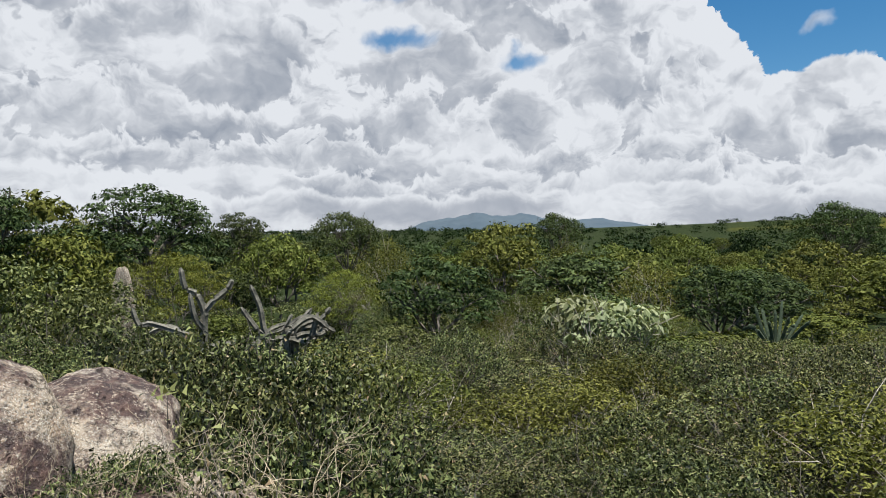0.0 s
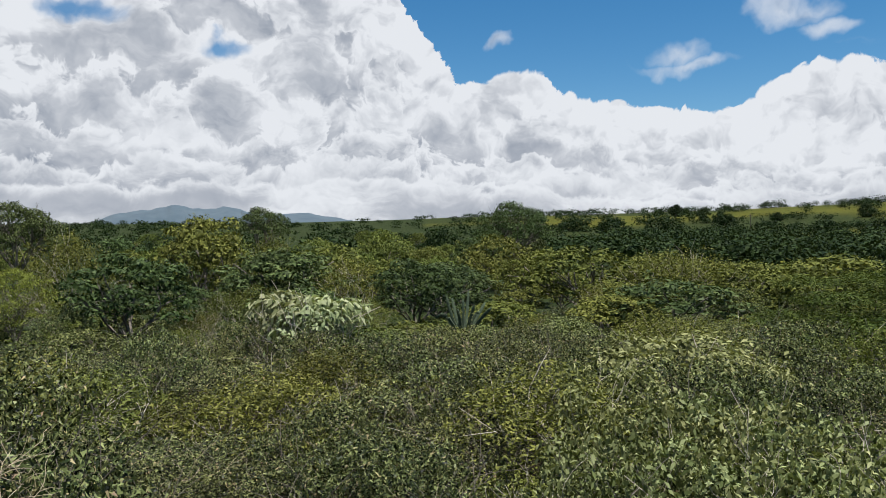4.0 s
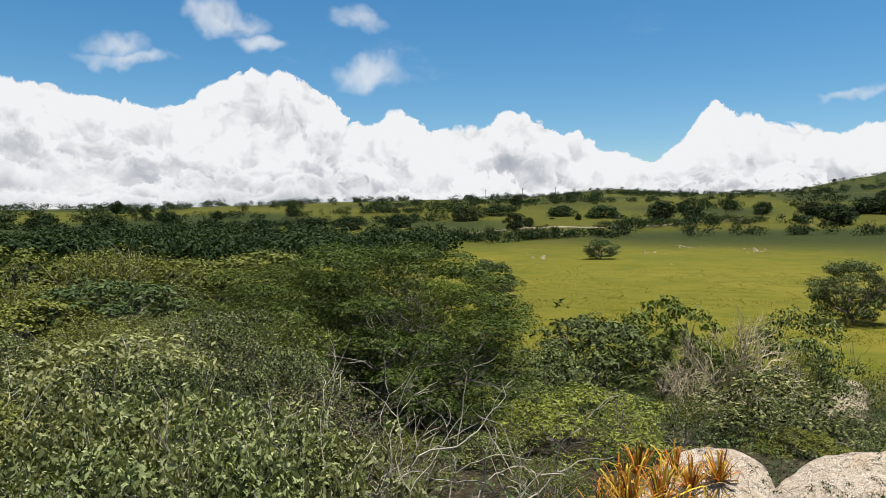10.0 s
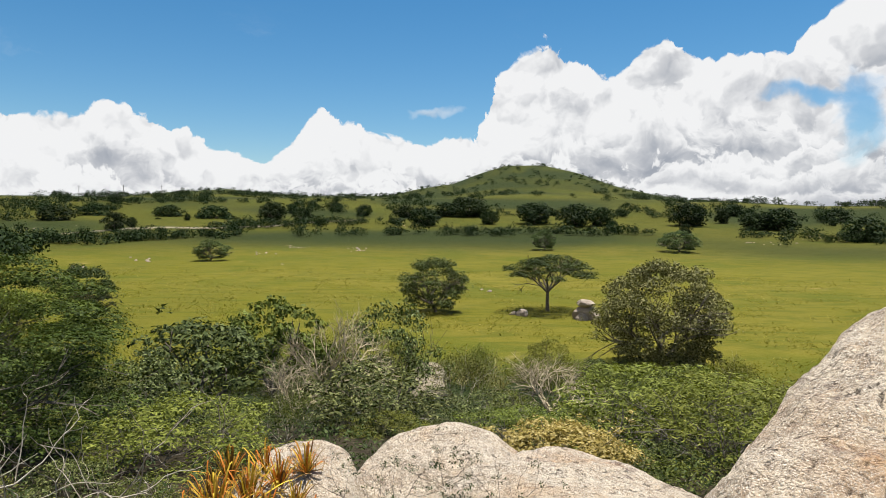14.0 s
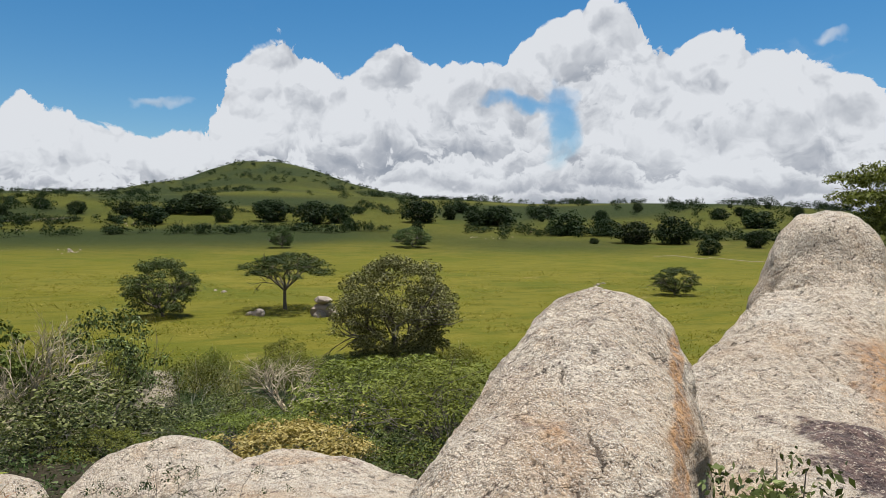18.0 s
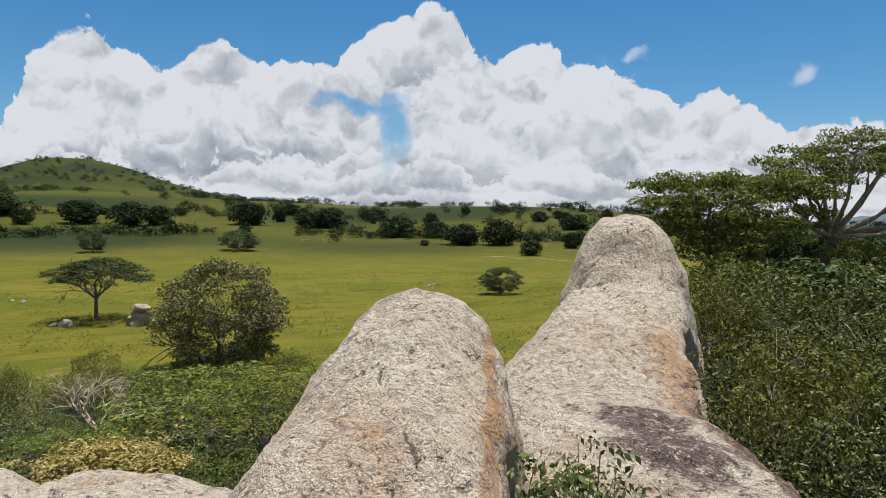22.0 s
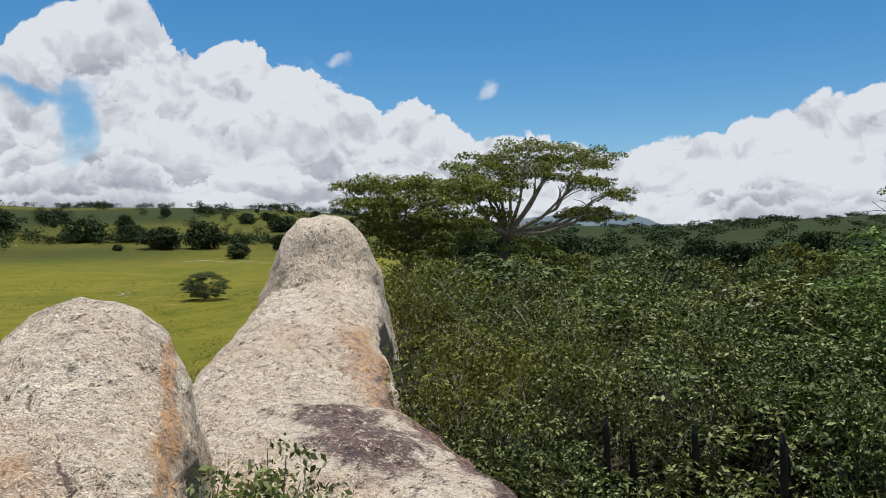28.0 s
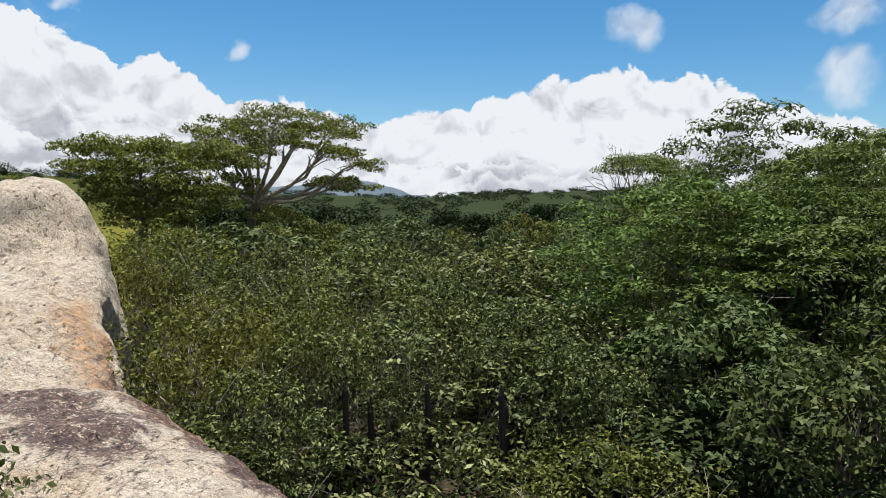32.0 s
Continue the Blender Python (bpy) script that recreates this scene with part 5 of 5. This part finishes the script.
# dead twigs by the low boulders
for i, (az, d, h, w) in enumerate(((-97, 7.4, 0.7, 1.2), (-101, 7.0, 0.6, 1.2), (-92.5, 7.2, 0.7, 1.2), (-109, 5.2, 0.5, 0.9))):
    TANGLE[i % 2].put(az, d, h, w, rng, base=EYE - 3.1)
# pale brambles between the thicket and the broad shade tree
for i, (az, el, d, w) in enumerate(((-36, -10.6, 10.2, 1.9), (-39.5, -13.0, 8.6, 1.7), (-43.5, -12.0, 9.0, 1.8), (-47.0, -12.8, 8.4, 1.8), (-50.5, -13.2, 8.0, 1.7), (-54.0, -14.5, 7.6, 1.6), (-45.0, -16.0, 7.2, 1.5), (-49.0, -16.5, 7.0, 1.5),
                                  (-41.0, -16.0, 7.2, 1.5), (-53.0, -17.5, 6.8, 1.4), (-57.5, -16.5, 7.2, 1.4), (-36.5, -15.0, 7.6, 1.5))):
    crown(BRAMBLE[i % 2], az, el, d, w)
# dead twigs on the granite shelf
for i, (az, d, h, w) in enumerate(((23.5, 4.9, 0.85, 1.2), (19.5, 5.0, 0.95, 1.3), (15.5, 5.2, 0.9, 1.3), (11.5, 5.4, 0.8, 1.3), (21.5, 4.5, 0.7, 1.0), (17, 4.6, 0.7, 1.1), (13, 4.8, 0.7, 1.2), (27, 5.2, 0.8, 1.0), (8, 5.4, 0.8, 1.2))):
    TANGLE[i % 2].put(az, d, h, w, rng, base=EYE - 2.1)
# low scrub rooted round the granite boulders
for az, d, h, w in ((27.5, 4.7, 0.95, 1.0), (24.0, 4.3, 0.75, 0.9), (30.5, 4.5, 0.8, 0.8), (20.5, 5.3, 0.95, 1.0)):
    THICKET[rng.randrange(3)].put(az, d, h, w, rng, base=EYE - 2.4)
# thicket in front of the summit and the woods behind it
def canopy(a, d, h):
    """Tops of the woods, kept under the line at which the pastures show beyond them."""
    cap = -0.25 - 2.0 * smooth(-a, 28, 34) - 0.4 * smooth(-a, 40, 56)
    return min(h, d * math.tan(radians(cap)) - 0.02 * d)


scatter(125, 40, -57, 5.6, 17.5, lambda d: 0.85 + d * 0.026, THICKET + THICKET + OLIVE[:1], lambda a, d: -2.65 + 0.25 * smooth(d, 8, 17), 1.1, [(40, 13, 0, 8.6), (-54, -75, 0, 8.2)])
scatter(95, 46, -60, 17, 31, lambda d: 1.6, BUSH + OLIVE + THICKET[:1] + TREE[:1], lambda a, d: -3.1)
scatter(130, 46, -62, 28, 85, lambda d: 2.9, TREE + TREE + DARK + OLIVE[:1], lambda a, d: canopy(a, d, -2.9 + smooth(d, 30, 80) * 1.0))
scatter(110, 46, -31, 80, 300, lambda d: 7, FAR[:2] + TREE, lambda a, d: canopy(a, d, -2.2 + smooth(d, 90, 330) * 1.0), 1.2)
# slope between summit and meadow
scatter(75, -60, -130, 11, 46, lambda d: 1.9, BUSH + FEATHER + OLIVE, lambda a, d: -4.4 - 3.2 * smooth(d, 11, 40), 0.75, [(-88, -130, 0, 12)])
# thicket beside the tall rock
scatter(50, -149, -188, 8.5, 20, lambda d: 1.5, BUSH + BUSH + OLIVE[:1] + LEGGY, lambda a, d: -2.5 + smooth(d, 9, 18) * 1.2, 1.0, [(-140, -153, 0, 16), (-158, -182, 0, 9.4)])
# dark-leaved kinds picked here: their colour carries the shade of the tall trees
scatter(24, -188, -224, 8.5, 18, lambda d: 1.7, DARK + FERN[:1] + BUSH[:1], lambda a, d: -2.4 + smooth(d, 9, 16) * 2.2, 0.8)
scatter(40, -148, -225, 20, 60, lambda d: 3.4, TREE + DARK, lambda a, d: -1.8)
scatter(35, -150, -232, 60, 150, lambda d: 8, FAR, lambda a, d: -2.2, 1.2)
# tall feathery trees at the end of the walk
scatter(16, 150, 171, 15, 30, lambda d: 2.6, FERN, lambda a, d: 0.6 + 1.6 * smooth(d, 15, 28) * smooth(-a, -172, -160), 1.1)
# trees of the far pastures
scatter(34, -34, -120, 330, 520, lambda d: 13, FAR, lambda a, d: ground_at(a, d) - EYE + 4.5, 0.9, power=0.7)
scatter(14, -116, -150, 260, 520, lambda d: 14, FAR, lambda a, d: ground_at(a, d) - EYE + 4.2, 0.9, power=0.7)


# joined woods too far off to be told apart
def far_woods():
    nr = np.random.default_rng(3)
    parts = []

    def add(az, d, h, w):
        c = at(az, d)
        rows = [(c.x + nr.normal(0, w * 0.2), c.y + nr.normal(0, w * 0.2), c.z + h * q, w * nr.uniform(0.22, 0.36), h * nr.uniform(0.26, 0.36)) for q in (0.2, 0.3, 0.5, 0.62, 0.7)]
        parts.append(lobed(nr, rows, 170, w * 0.08, 0.8, low=-0.6, rag=0.4, corners=3))

    for i in range(230):
        az, d = nr.uniform(-150, -30), nr.uniform(420, 900)
        for _ in range(nr.integers(1, 5)):
            add(az + nr.normal(0, 0.5), d + nr.normal(0, 8), nr.uniform(4, 7), nr.uniform(6, 12))
    for i in range(150):
        az = nr.uniform(-63, -31)
        add(az, nr.uniform(95, 190), nr.uniform(3.5, 5), nr.uniform(5, 8))
    for i in range(330):
        add(nr.uniform(-117, -72), nr.uniform(800, 1330), nr.uniform(3, 6), nr.uniform(4, 10))
    for i in range(170):
        az = nr.uniform(-66, -36)
        add(az, nr.uniform(150, 260) + 1.5 * (az + 66), nr.uniform(4, 7), nr.uniform(6, 10))
    for i in range(760):
        az = nr.choice((nr.uniform(-34, 46), nr.uniform(-232, -152)))
        add(az, nr.uniform(170, 600), nr.uniform(3, 5), nr.uniform(7, 13))
    for i in range(220):
        az = nr.choice((nr.uniform(-10, 46), nr.uniform(-215, -150)))
        add(az, nr.uniform(500, 1300), nr.uniform(3, 7), nr.uniform(10, 20))
    # hedgerows between the pastures
    for a0, d0, a1, d1, n in ((-64, 250, -80, 300, 60), (-78, 330, -95, 380, 70), (-92, 420, -116, 430, 90), (-36, 300, -66, 380, 120), (-34, 240, -70, 265, 130), (-38, 420, -72, 440, 110), (-84, 300, -112, 330, 60), (-60, 480, -95, 560, 80), (-118, 330, -146, 300, 80)):
        for i in range(n):
            f = nr.random()
            add(a0 + (a1 - a0) * f, d0 + (d1 - d0) * f + nr.normal(0, 6), nr.uniform(2.5, 5.5), nr.uniform(4, 9))
    for i in range(110):
        add(nr.uniform(-152, -118), nr.uniform(280, 700), nr.uniform(3, 5), nr.uniform(4, 8))
    ob = polys("far_woods", np.concatenate(parts), 3, M_FAR)
    tagged(ob, "dark green hedgerows and copses scattered over far pastures", "woods", kind="stuff")


far_woods()


def undergrowth():
    """Low leafy scrub that covers the ground between the bushes."""
    nr = np.random.default_rng(8)
    pos = []
    for az0, az1, d0, d1, n in ((46, -62, 8, 40, 9000), (-58, -134, 9, 52, 16000), (-148, -225, 7, 32, 9000)):
        for az, q in zip(nr.uniform(az1, az0, n), nr.random(n)):
            d = d0 + (d1 - d0) * q ** 0.8
            if noise.noise((way(az) * d) * 0.35) > -0.25:
                pos.append(at(az, d, 0.15 + 0.25 * nr.random()))
    v = leaves(nr, pos, 120000, 0.095, 0.4, 0.24, 0.7, 0.3, tuft=5)
    tagged(polys("undergrowth", v, 3, M_DARK), "low weedy green undergrowth between the bushes", "undergrowth", kind="stuff")


undergrowth()


def meadow_grass():
    """Tufts of grass on the nearer pasture."""
    nr = np.random.default_rng(12)
    pos = []
    for az, q in zip(nr.uniform(-140, -62, 30000), nr.random(30000)):
        d = 46 + 110 * q ** 1.3
        if noise.noise((way(az) * d) * 0.12) > -0.1:
            pos.append(at(az, d, 0.06))
    v = leaves(nr, pos, 70000, 0.24, 0.22, 0.22, 0.25, 0.1, tuft=2)
    tagged(polys("meadow_grass", v, 3, M_GRASS), "tufted yellow-green pasture grass", "grass", kind="stuff")


meadow_grass()

# ------------------------------------------------------------------ small things
def strap_leaf(length, width, curl, fold=0.25):
    """A long bromeliad leaf that arches over, as a bmesh-ready list of points and faces."""
    verts, faces = [], []
    n = 7
    for i in range(n + 1):
        f = i / n
        w = width * (1 - f ** 2.2) * 0.5 + 0.001
        a = curl * f * f
        x, z = length * f * math.cos(a), length * f * math.sin(1.1 - a) * 0.9
        verts += [(x, -w, z + w * fold), (x, 0, z), (x, w, z + w * fold)]
    for i in range(n):
        for s in range(2):
            k = i * 3 + s
            faces.append((k, k + 1, k + 4, k + 3))
    return verts, faces


STRAPS, STRAWS = [], []
for L, W, C in ((0.44, 0.018, 1.0), (0.38, 0.016, 0.6), (0.48, 0.017, 0.8), (0.32, 0.019, 1.2)):
    v, f = strap_leaf(L, W, C)
    me = bpy.data.meshes.new("leaf")
    me.from_pydata(v, [], f)
    me.materials.append(M_STRAP)
    STRAPS.append(me)
    me = me.copy()
    me.materials[0] = M_STRAW
    STRAWS.append(me)


def bromeliad(az, d, z, size=1.0, count=54, label="bromeliad rosette with orange and yellow strap leaves on granite", straps=STRAPS):
    e = new("bromeliad" if straps is STRAPS else "grass_clump")
    p = way(az) * d
    e.matrix_basis = pose(p.x, p.y, EYE + z, 0, 0, rng.uniform(0, 360)) @ Matrix.Scale(size, 4)
    for i in range(count):
        leaf = new("leaf", rng.choice(straps))
        leaf.parent = e
        tilt = rng.uniform(-38, 18) if i % 3 else rng.uniform(-70, -35)
        leaf.matrix_basis = pose(0, 0, 0.02, 0, 0, i * 137.5) @ pose(0.03, 0, 0, rng.uniform(-15, 15), tilt, 0) @ Matrix.Scale(rng.uniform(0.75, 1.15), 4)
    return tagged(e, label, "bromeliad" if straps is STRAPS else "grass", "bromeliad clump" if straps is STRAPS else "dry grass clumps")


for az, d, z, s in ((-77.0, 6.6, -2.72, 1.0), (-79.2, 7.0, -2.68, 1.1), (-81.4, 7.3, -2.70, 1.1), (-83.6, 7.7, -2.68, 1.0), (-85.6, 8.0, -2.66, 0.9), (-80.4, 6.3, -2.72, 1.0), (-75.2, 6.2, -2.70, 0.9),
                    (-82.6, 6.8, -2.72, 0.9), (-77.8, 5.9, -2.70, 0.9), (-73.0, 6.6, -2.75, 0.8), (-78.6, 7.6, -2.78, 1.0), (-82.6, 8.2, -2.78, 1.0), (-80.0, 8.3, -2.8, 1.0), (-84.8, 7.2, -2.75, 0.8), (-86.2, 6.9, -2.85, 0.9), (-87.8, 7.0, -2.9, 0.8), (-85.4, 6.4, -2.85, 0.9)):
    bromeliad(az, d, z, s)
for az, d, z, s in ((24.2, 8.5, -1.55, 0.7), (26.4, 8.4, -1.62, 0.65), (22.4, 8.8, -1.6, 0.6)):
    bromeliad(az, d, z, s, 18, "pale straw-coloured grass clump behind the granite boulders", STRAWS)


def stalk_thing(name, label, category, az, d, z, stalks, mat, part_name, sides=8, ribs=0.0):
    """A thing of several thick arms, each one a mesh of its own: rows of points from its foot, and a radius."""
    e = new(name)
    p = way(az) * d
    e.matrix_basis = pose(p.x, p.y, z, 0, 0, az)
    for pts, r in stalks:
        P = [Vector(q) for q in pts]
        fine = []
        for i in range(len(P) - 1):
            for k in range(4):
                a, b, c, g = P[max(i - 1, 0)], P[i], P[i + 1], P[min(i + 2, len(P) - 1)]
                f = k / 4
                fine.append(0.5 * (2 * b + (c - a) * f + (2 * a - 5 * b + 4 * c - g) * f * f + (3 * b - a - 3 * c + g) * f ** 3))
        fine.append(P[-1])
        verts, faces = [], []
        n = len(fine)
        tube(verts, faces, fine, [r * (1.0 - 0.25 * i / n) * (0.35 if i == n - 1 else 1) for i in range(n)], sides)
        if ribs:
            for i, v in enumerate(verts):
                if i % sides % 2:
                    verts[i] = fine[i // sides] + (v - fine[i // sides]) * (1 - ribs)
        faces.append(tuple(range((n - 1) * sides, n * sides)))
        mesh_object(part_name, verts, faces, mat, e)
    return tagged(e, label, category)


def bent_arms(seed, count, r):
    """Collapsed arms that curl over one another."""
    q = random.Random(seed)
    arms = [([(-0.05, 0, -0.5), (-0.2, 0, 0.3), (-0.35, 0, 0.5), (-0.55, 0, 0.8)], r), ([(-0.1, 0, 0.1), (-0.25, 0, 0.5), (-0.3, 0, 0.8), (-0.42, 0, 1.1)], r)]
    for i in range(count):
        x0, y, k = q.uniform(-0.35, 0.2), q.uniform(-0.35, 0.3), q.uniform(0.6, 1.1)
        arms.append(([(x0 + 0.1, y, -0.3), (x0, y, 0.1 + 0.2 * k), (x0 + 0.1, y + q.uniform(-.1, .1), 0.36 * k + 0.15), (x0 + 0.35, y, 0.48 * k + q.uniform(0.0, 0.2)), (x0 + q.uniform(0.45, 0.6), y, 0.55 * k + q.uniform(-0.1, 0.4))], r * q.uniform(0.75, 1.1)))
    return arms


z0 = EYE - 11.5 * math.tan(radians(8.6))
TWISTED = [([(0, 0, -0.5), (0.02, 0, 0.3), (0.05, 0, 0.68)], 0.068), ([(0.05, 0, 0.5), (-0.05, 0, 0.8), (-0.22, 0, 0.92), (-0.28, 0, 1.22)], 0.055), ([(0.05, 0, 0.58), (0.2, 0, 0.75), (0.38, 0, 0.9), (0.44, 0, 1.02)], 0.052),
           ([(0, 0, 0.1), (-0.3, 0.1, 0.25), (-0.7, 0.1, 0.40), (-0.86, 0, 0.42), (-0.95, 0, 0.66)], 0.05), ([(-0.1, 0.1, 0.1), (-0.45, 0.2, 0.33), (-0.75, 0.2, 0.26)], 0.05),
           ([(0.02, 0, 0.3), (-0.1, -0.1, 0.5), (-0.16, -0.1, 0.85)], 0.05), ([(0, 0, 0.0), (0.3, -0.1, 0.1), (0.62, -0.1, 0.02), (0.8, -0.1, 0.1)], 0.05)]
stalk_thing("dead_cactus", "withered candelabra cactus with twisted grey arms above scrub", "cactus", 17.1, 11.5, z0, TWISTED, M_CACT, "arm", 10, 0.28)
stalk_thing("dead_cactus", "collapsed grey cactus with a tangle of ribbed arms", "cactus", 11.2, 10.5, z0 - 0.10, bent_arms(5, 13, 0.048), M_CACT, "arm", 10, 0.28)
stalk_thing("candelabra_cactus", "dense green candelabra cactus with upright arms", "cactus", -24.8, 26, at(-24.8, 26).z,
            [([(0, 0, 0), (0.13 * i, 0.3 * math.sin(i * 2.1), 0.9), (0.20 * i, 0.5 * math.sin(i * 2.1), 1.55 + 0.3 * math.sin(i * 1.7) - 0.02 * i * i)], 0.075) for i in range(-5, 6)], M_CACTUS, "arm", 8, 0.2)

# dark posts in the thicket
for az, d, el in ((-165.0, 10.0, -12.8), (-166.9, 10.2, -13.4), (-171.3, 10.3, -13.0), (-177.0, 9.6, -12.9), (-177.3, 10.1, -14.0)):
    h = EYE + d * math.tan(radians(el - 1.0)) - ground_at(az, d)
    stalk_thing("fence_post", "dark rough wooden post standing in the thicket", "post", az, d, at(az, d).z, [([(0, 0, -0.2), (0.02, 0.01, h * 0.5), (-0.01, 0.02, h)], 0.050)], M_POST, "post")

# utility poles on the far pasture
for az, d, h in ((-46.4, 330, 9), (-36.7, 360, 9), (-56.5, 420, 9), (-71.9, 520, 11), (-74.5, 540, 11), (-69.0, 500, 11)):
    g = at(az, d).z
    stalk_thing("utility_pole", "slim grey utility pole with a short crossarm", "pole", az, d, g, [([(0, 0, -1), (0, 0, h / 2), (0, 0, h)], 0.20), ([(-1.1, 0, h - 1), (0, 0, h - 1), (1.1, 0, h - 1)], 0.12)], M_BARK, "shaft", 6)


def stone_mesh(seed, flat=0.6):
    """A broken block with worn corners and a stepped face."""
    q = random.Random(seed)
    bm = bmesh.new()
    bmesh.ops.create_icosphere(bm, subdivisions=3, radius=0.5)
    cuts = [(Vector((q.gauss(0, 1), q.gauss(0, 1), q.gauss(0, 0.7))).normalized(), q.uniform(0.28, 0.42)) for _ in range(9)]
    for v in bm.verts:
        for n, d in cuts:
            over = v.co.dot(n) - d
            if over > 0:
                v.co -= n * over * 0.9
        v.co *= 1 + 0.10 * noise.noise(v.co * 5 + Vector((seed, 0, 0))) + 0.06 * noise.noise(v.co * 14)
        v.co.z *= flat * 1.2
    me = bpy.data.meshes.new("stone")
    bm.to_mesh(me)
    bm.free()
    me.materials.append(M_STONE)
    return me


STONES = [stone_mesh(i) for i in range(5)]


def stone(az, d, w, h=None, dz=0.0, label="pale granite stone lying on the pasture"):
    ob = new("field_stone", rng.choice(STONES))
    p = at(az, d, dz)
    ob.matrix_basis = pose(*p, rng.uniform(-10, 10), rng.uniform(-10, 10), rng.uniform(0, 360)) @ Matrix.Diagonal((w, w * rng.uniform(0.6, 1.0), (h or w * 0.7) / 0.6, 1))
    return tagged(ob, label, "stone", "pasture stones")


for az, d, n, spread in ((-82, 215, 12, 3.0), (-84.5, 240, 14, 3.5), (-89, 235, 16, 2.0), (-73, 190, 12, 2.5), (-69, 160, 8, 2.0), (-87, 330, 10, 4), (-92, 360, 10, 4), (-66, 330, 12, 6), (-56, 350, 12, 6),
                         (-120, 300, 14, 4), (-124, 340, 10, 4), (-112, 160, 3, 3), (-129, 120, 5, 2), (-99, 105, 2, 2), (-83.5, 165, 2, 0.6)):
    for i in range(n):
        stone(az + rng.gauss(0, spread * 0.25), d + rng.gauss(0, d * 0.02), rng.uniform(0.4, 1.4), dz=-0.22)
stone(-107.4, 77, 3.3, 1.7, 0.4, "stacked pinkish granite block beside the umbrella tree")
stone(-107.2, 77.2, 2.9, 0.9, 1.5, "flat granite block lying on another stone")
stone(-106.9, 76, 1.5, 1.0, 0.1)
stone(-102.3, 78, 1.8, 1.0, 0.1, "dark weathered granite boulder in tree shade")
stone(-101.6, 78.6, 1.2, 0.7, 0.0)

pale = stone(23.1, 20, 0.75, 2.4, EYE - 2.2 - ground_at(23.1, 20), "pale pointed stone standing above the scrub")
pale.data = pale.data.copy()
pale.data.materials[0] = M_ROCK

# leafy weeds rooted in the cleft between the two ridges
for az, d, z, h, w in ((-136.6, 5.3, -3.0, 1.4, 1.0), (-137.8, 6.0, -3.1, 1.3, 0.9), (-135.6, 4.7, -3.0, 1.0, 0.6), (-139.0, 5.2, -2.95, 0.8, 0.6)):
    WEED[0].put(az, d, h, w, rng, base=EYE + z)
# dry grass under the thicket
for az, d in ((-172, 7.6), (-168.5, 7.8), (-175.5, 7.9), (-163, 7.7), (-179, 8.2)):
    bromeliad(az, d, ground_at(az, d) - EYE, 1.1, 16, "clump of dry arching straw-coloured grass", STRAWS)
# dry reddish grass round the earth bank
for i in range(16):
    az, d = rng.uniform(-95.5, -101), rng.uniform(42, 52)
    bromeliad(az, d, ground_at(az, d) - EYE, 2.6, 12, "tall clump of dry reddish grass on the bank", STRAWS)
bank = rock("earth_bank", [(40, -94.6, 0.9, -9.8), (43, -94.8, 1.1, -9.1), (46, -95.0, 0.9, -8.9), (48, -95.2, 0.4, -9.6)], -10.5, "eroded reddish earth bank at the meadow edge", crown=0.6, flare=0.3, seed=23, nu=40, nv=24, rust=lambda u, w: 0.35)
bank.data.materials[0] = M_ROAD
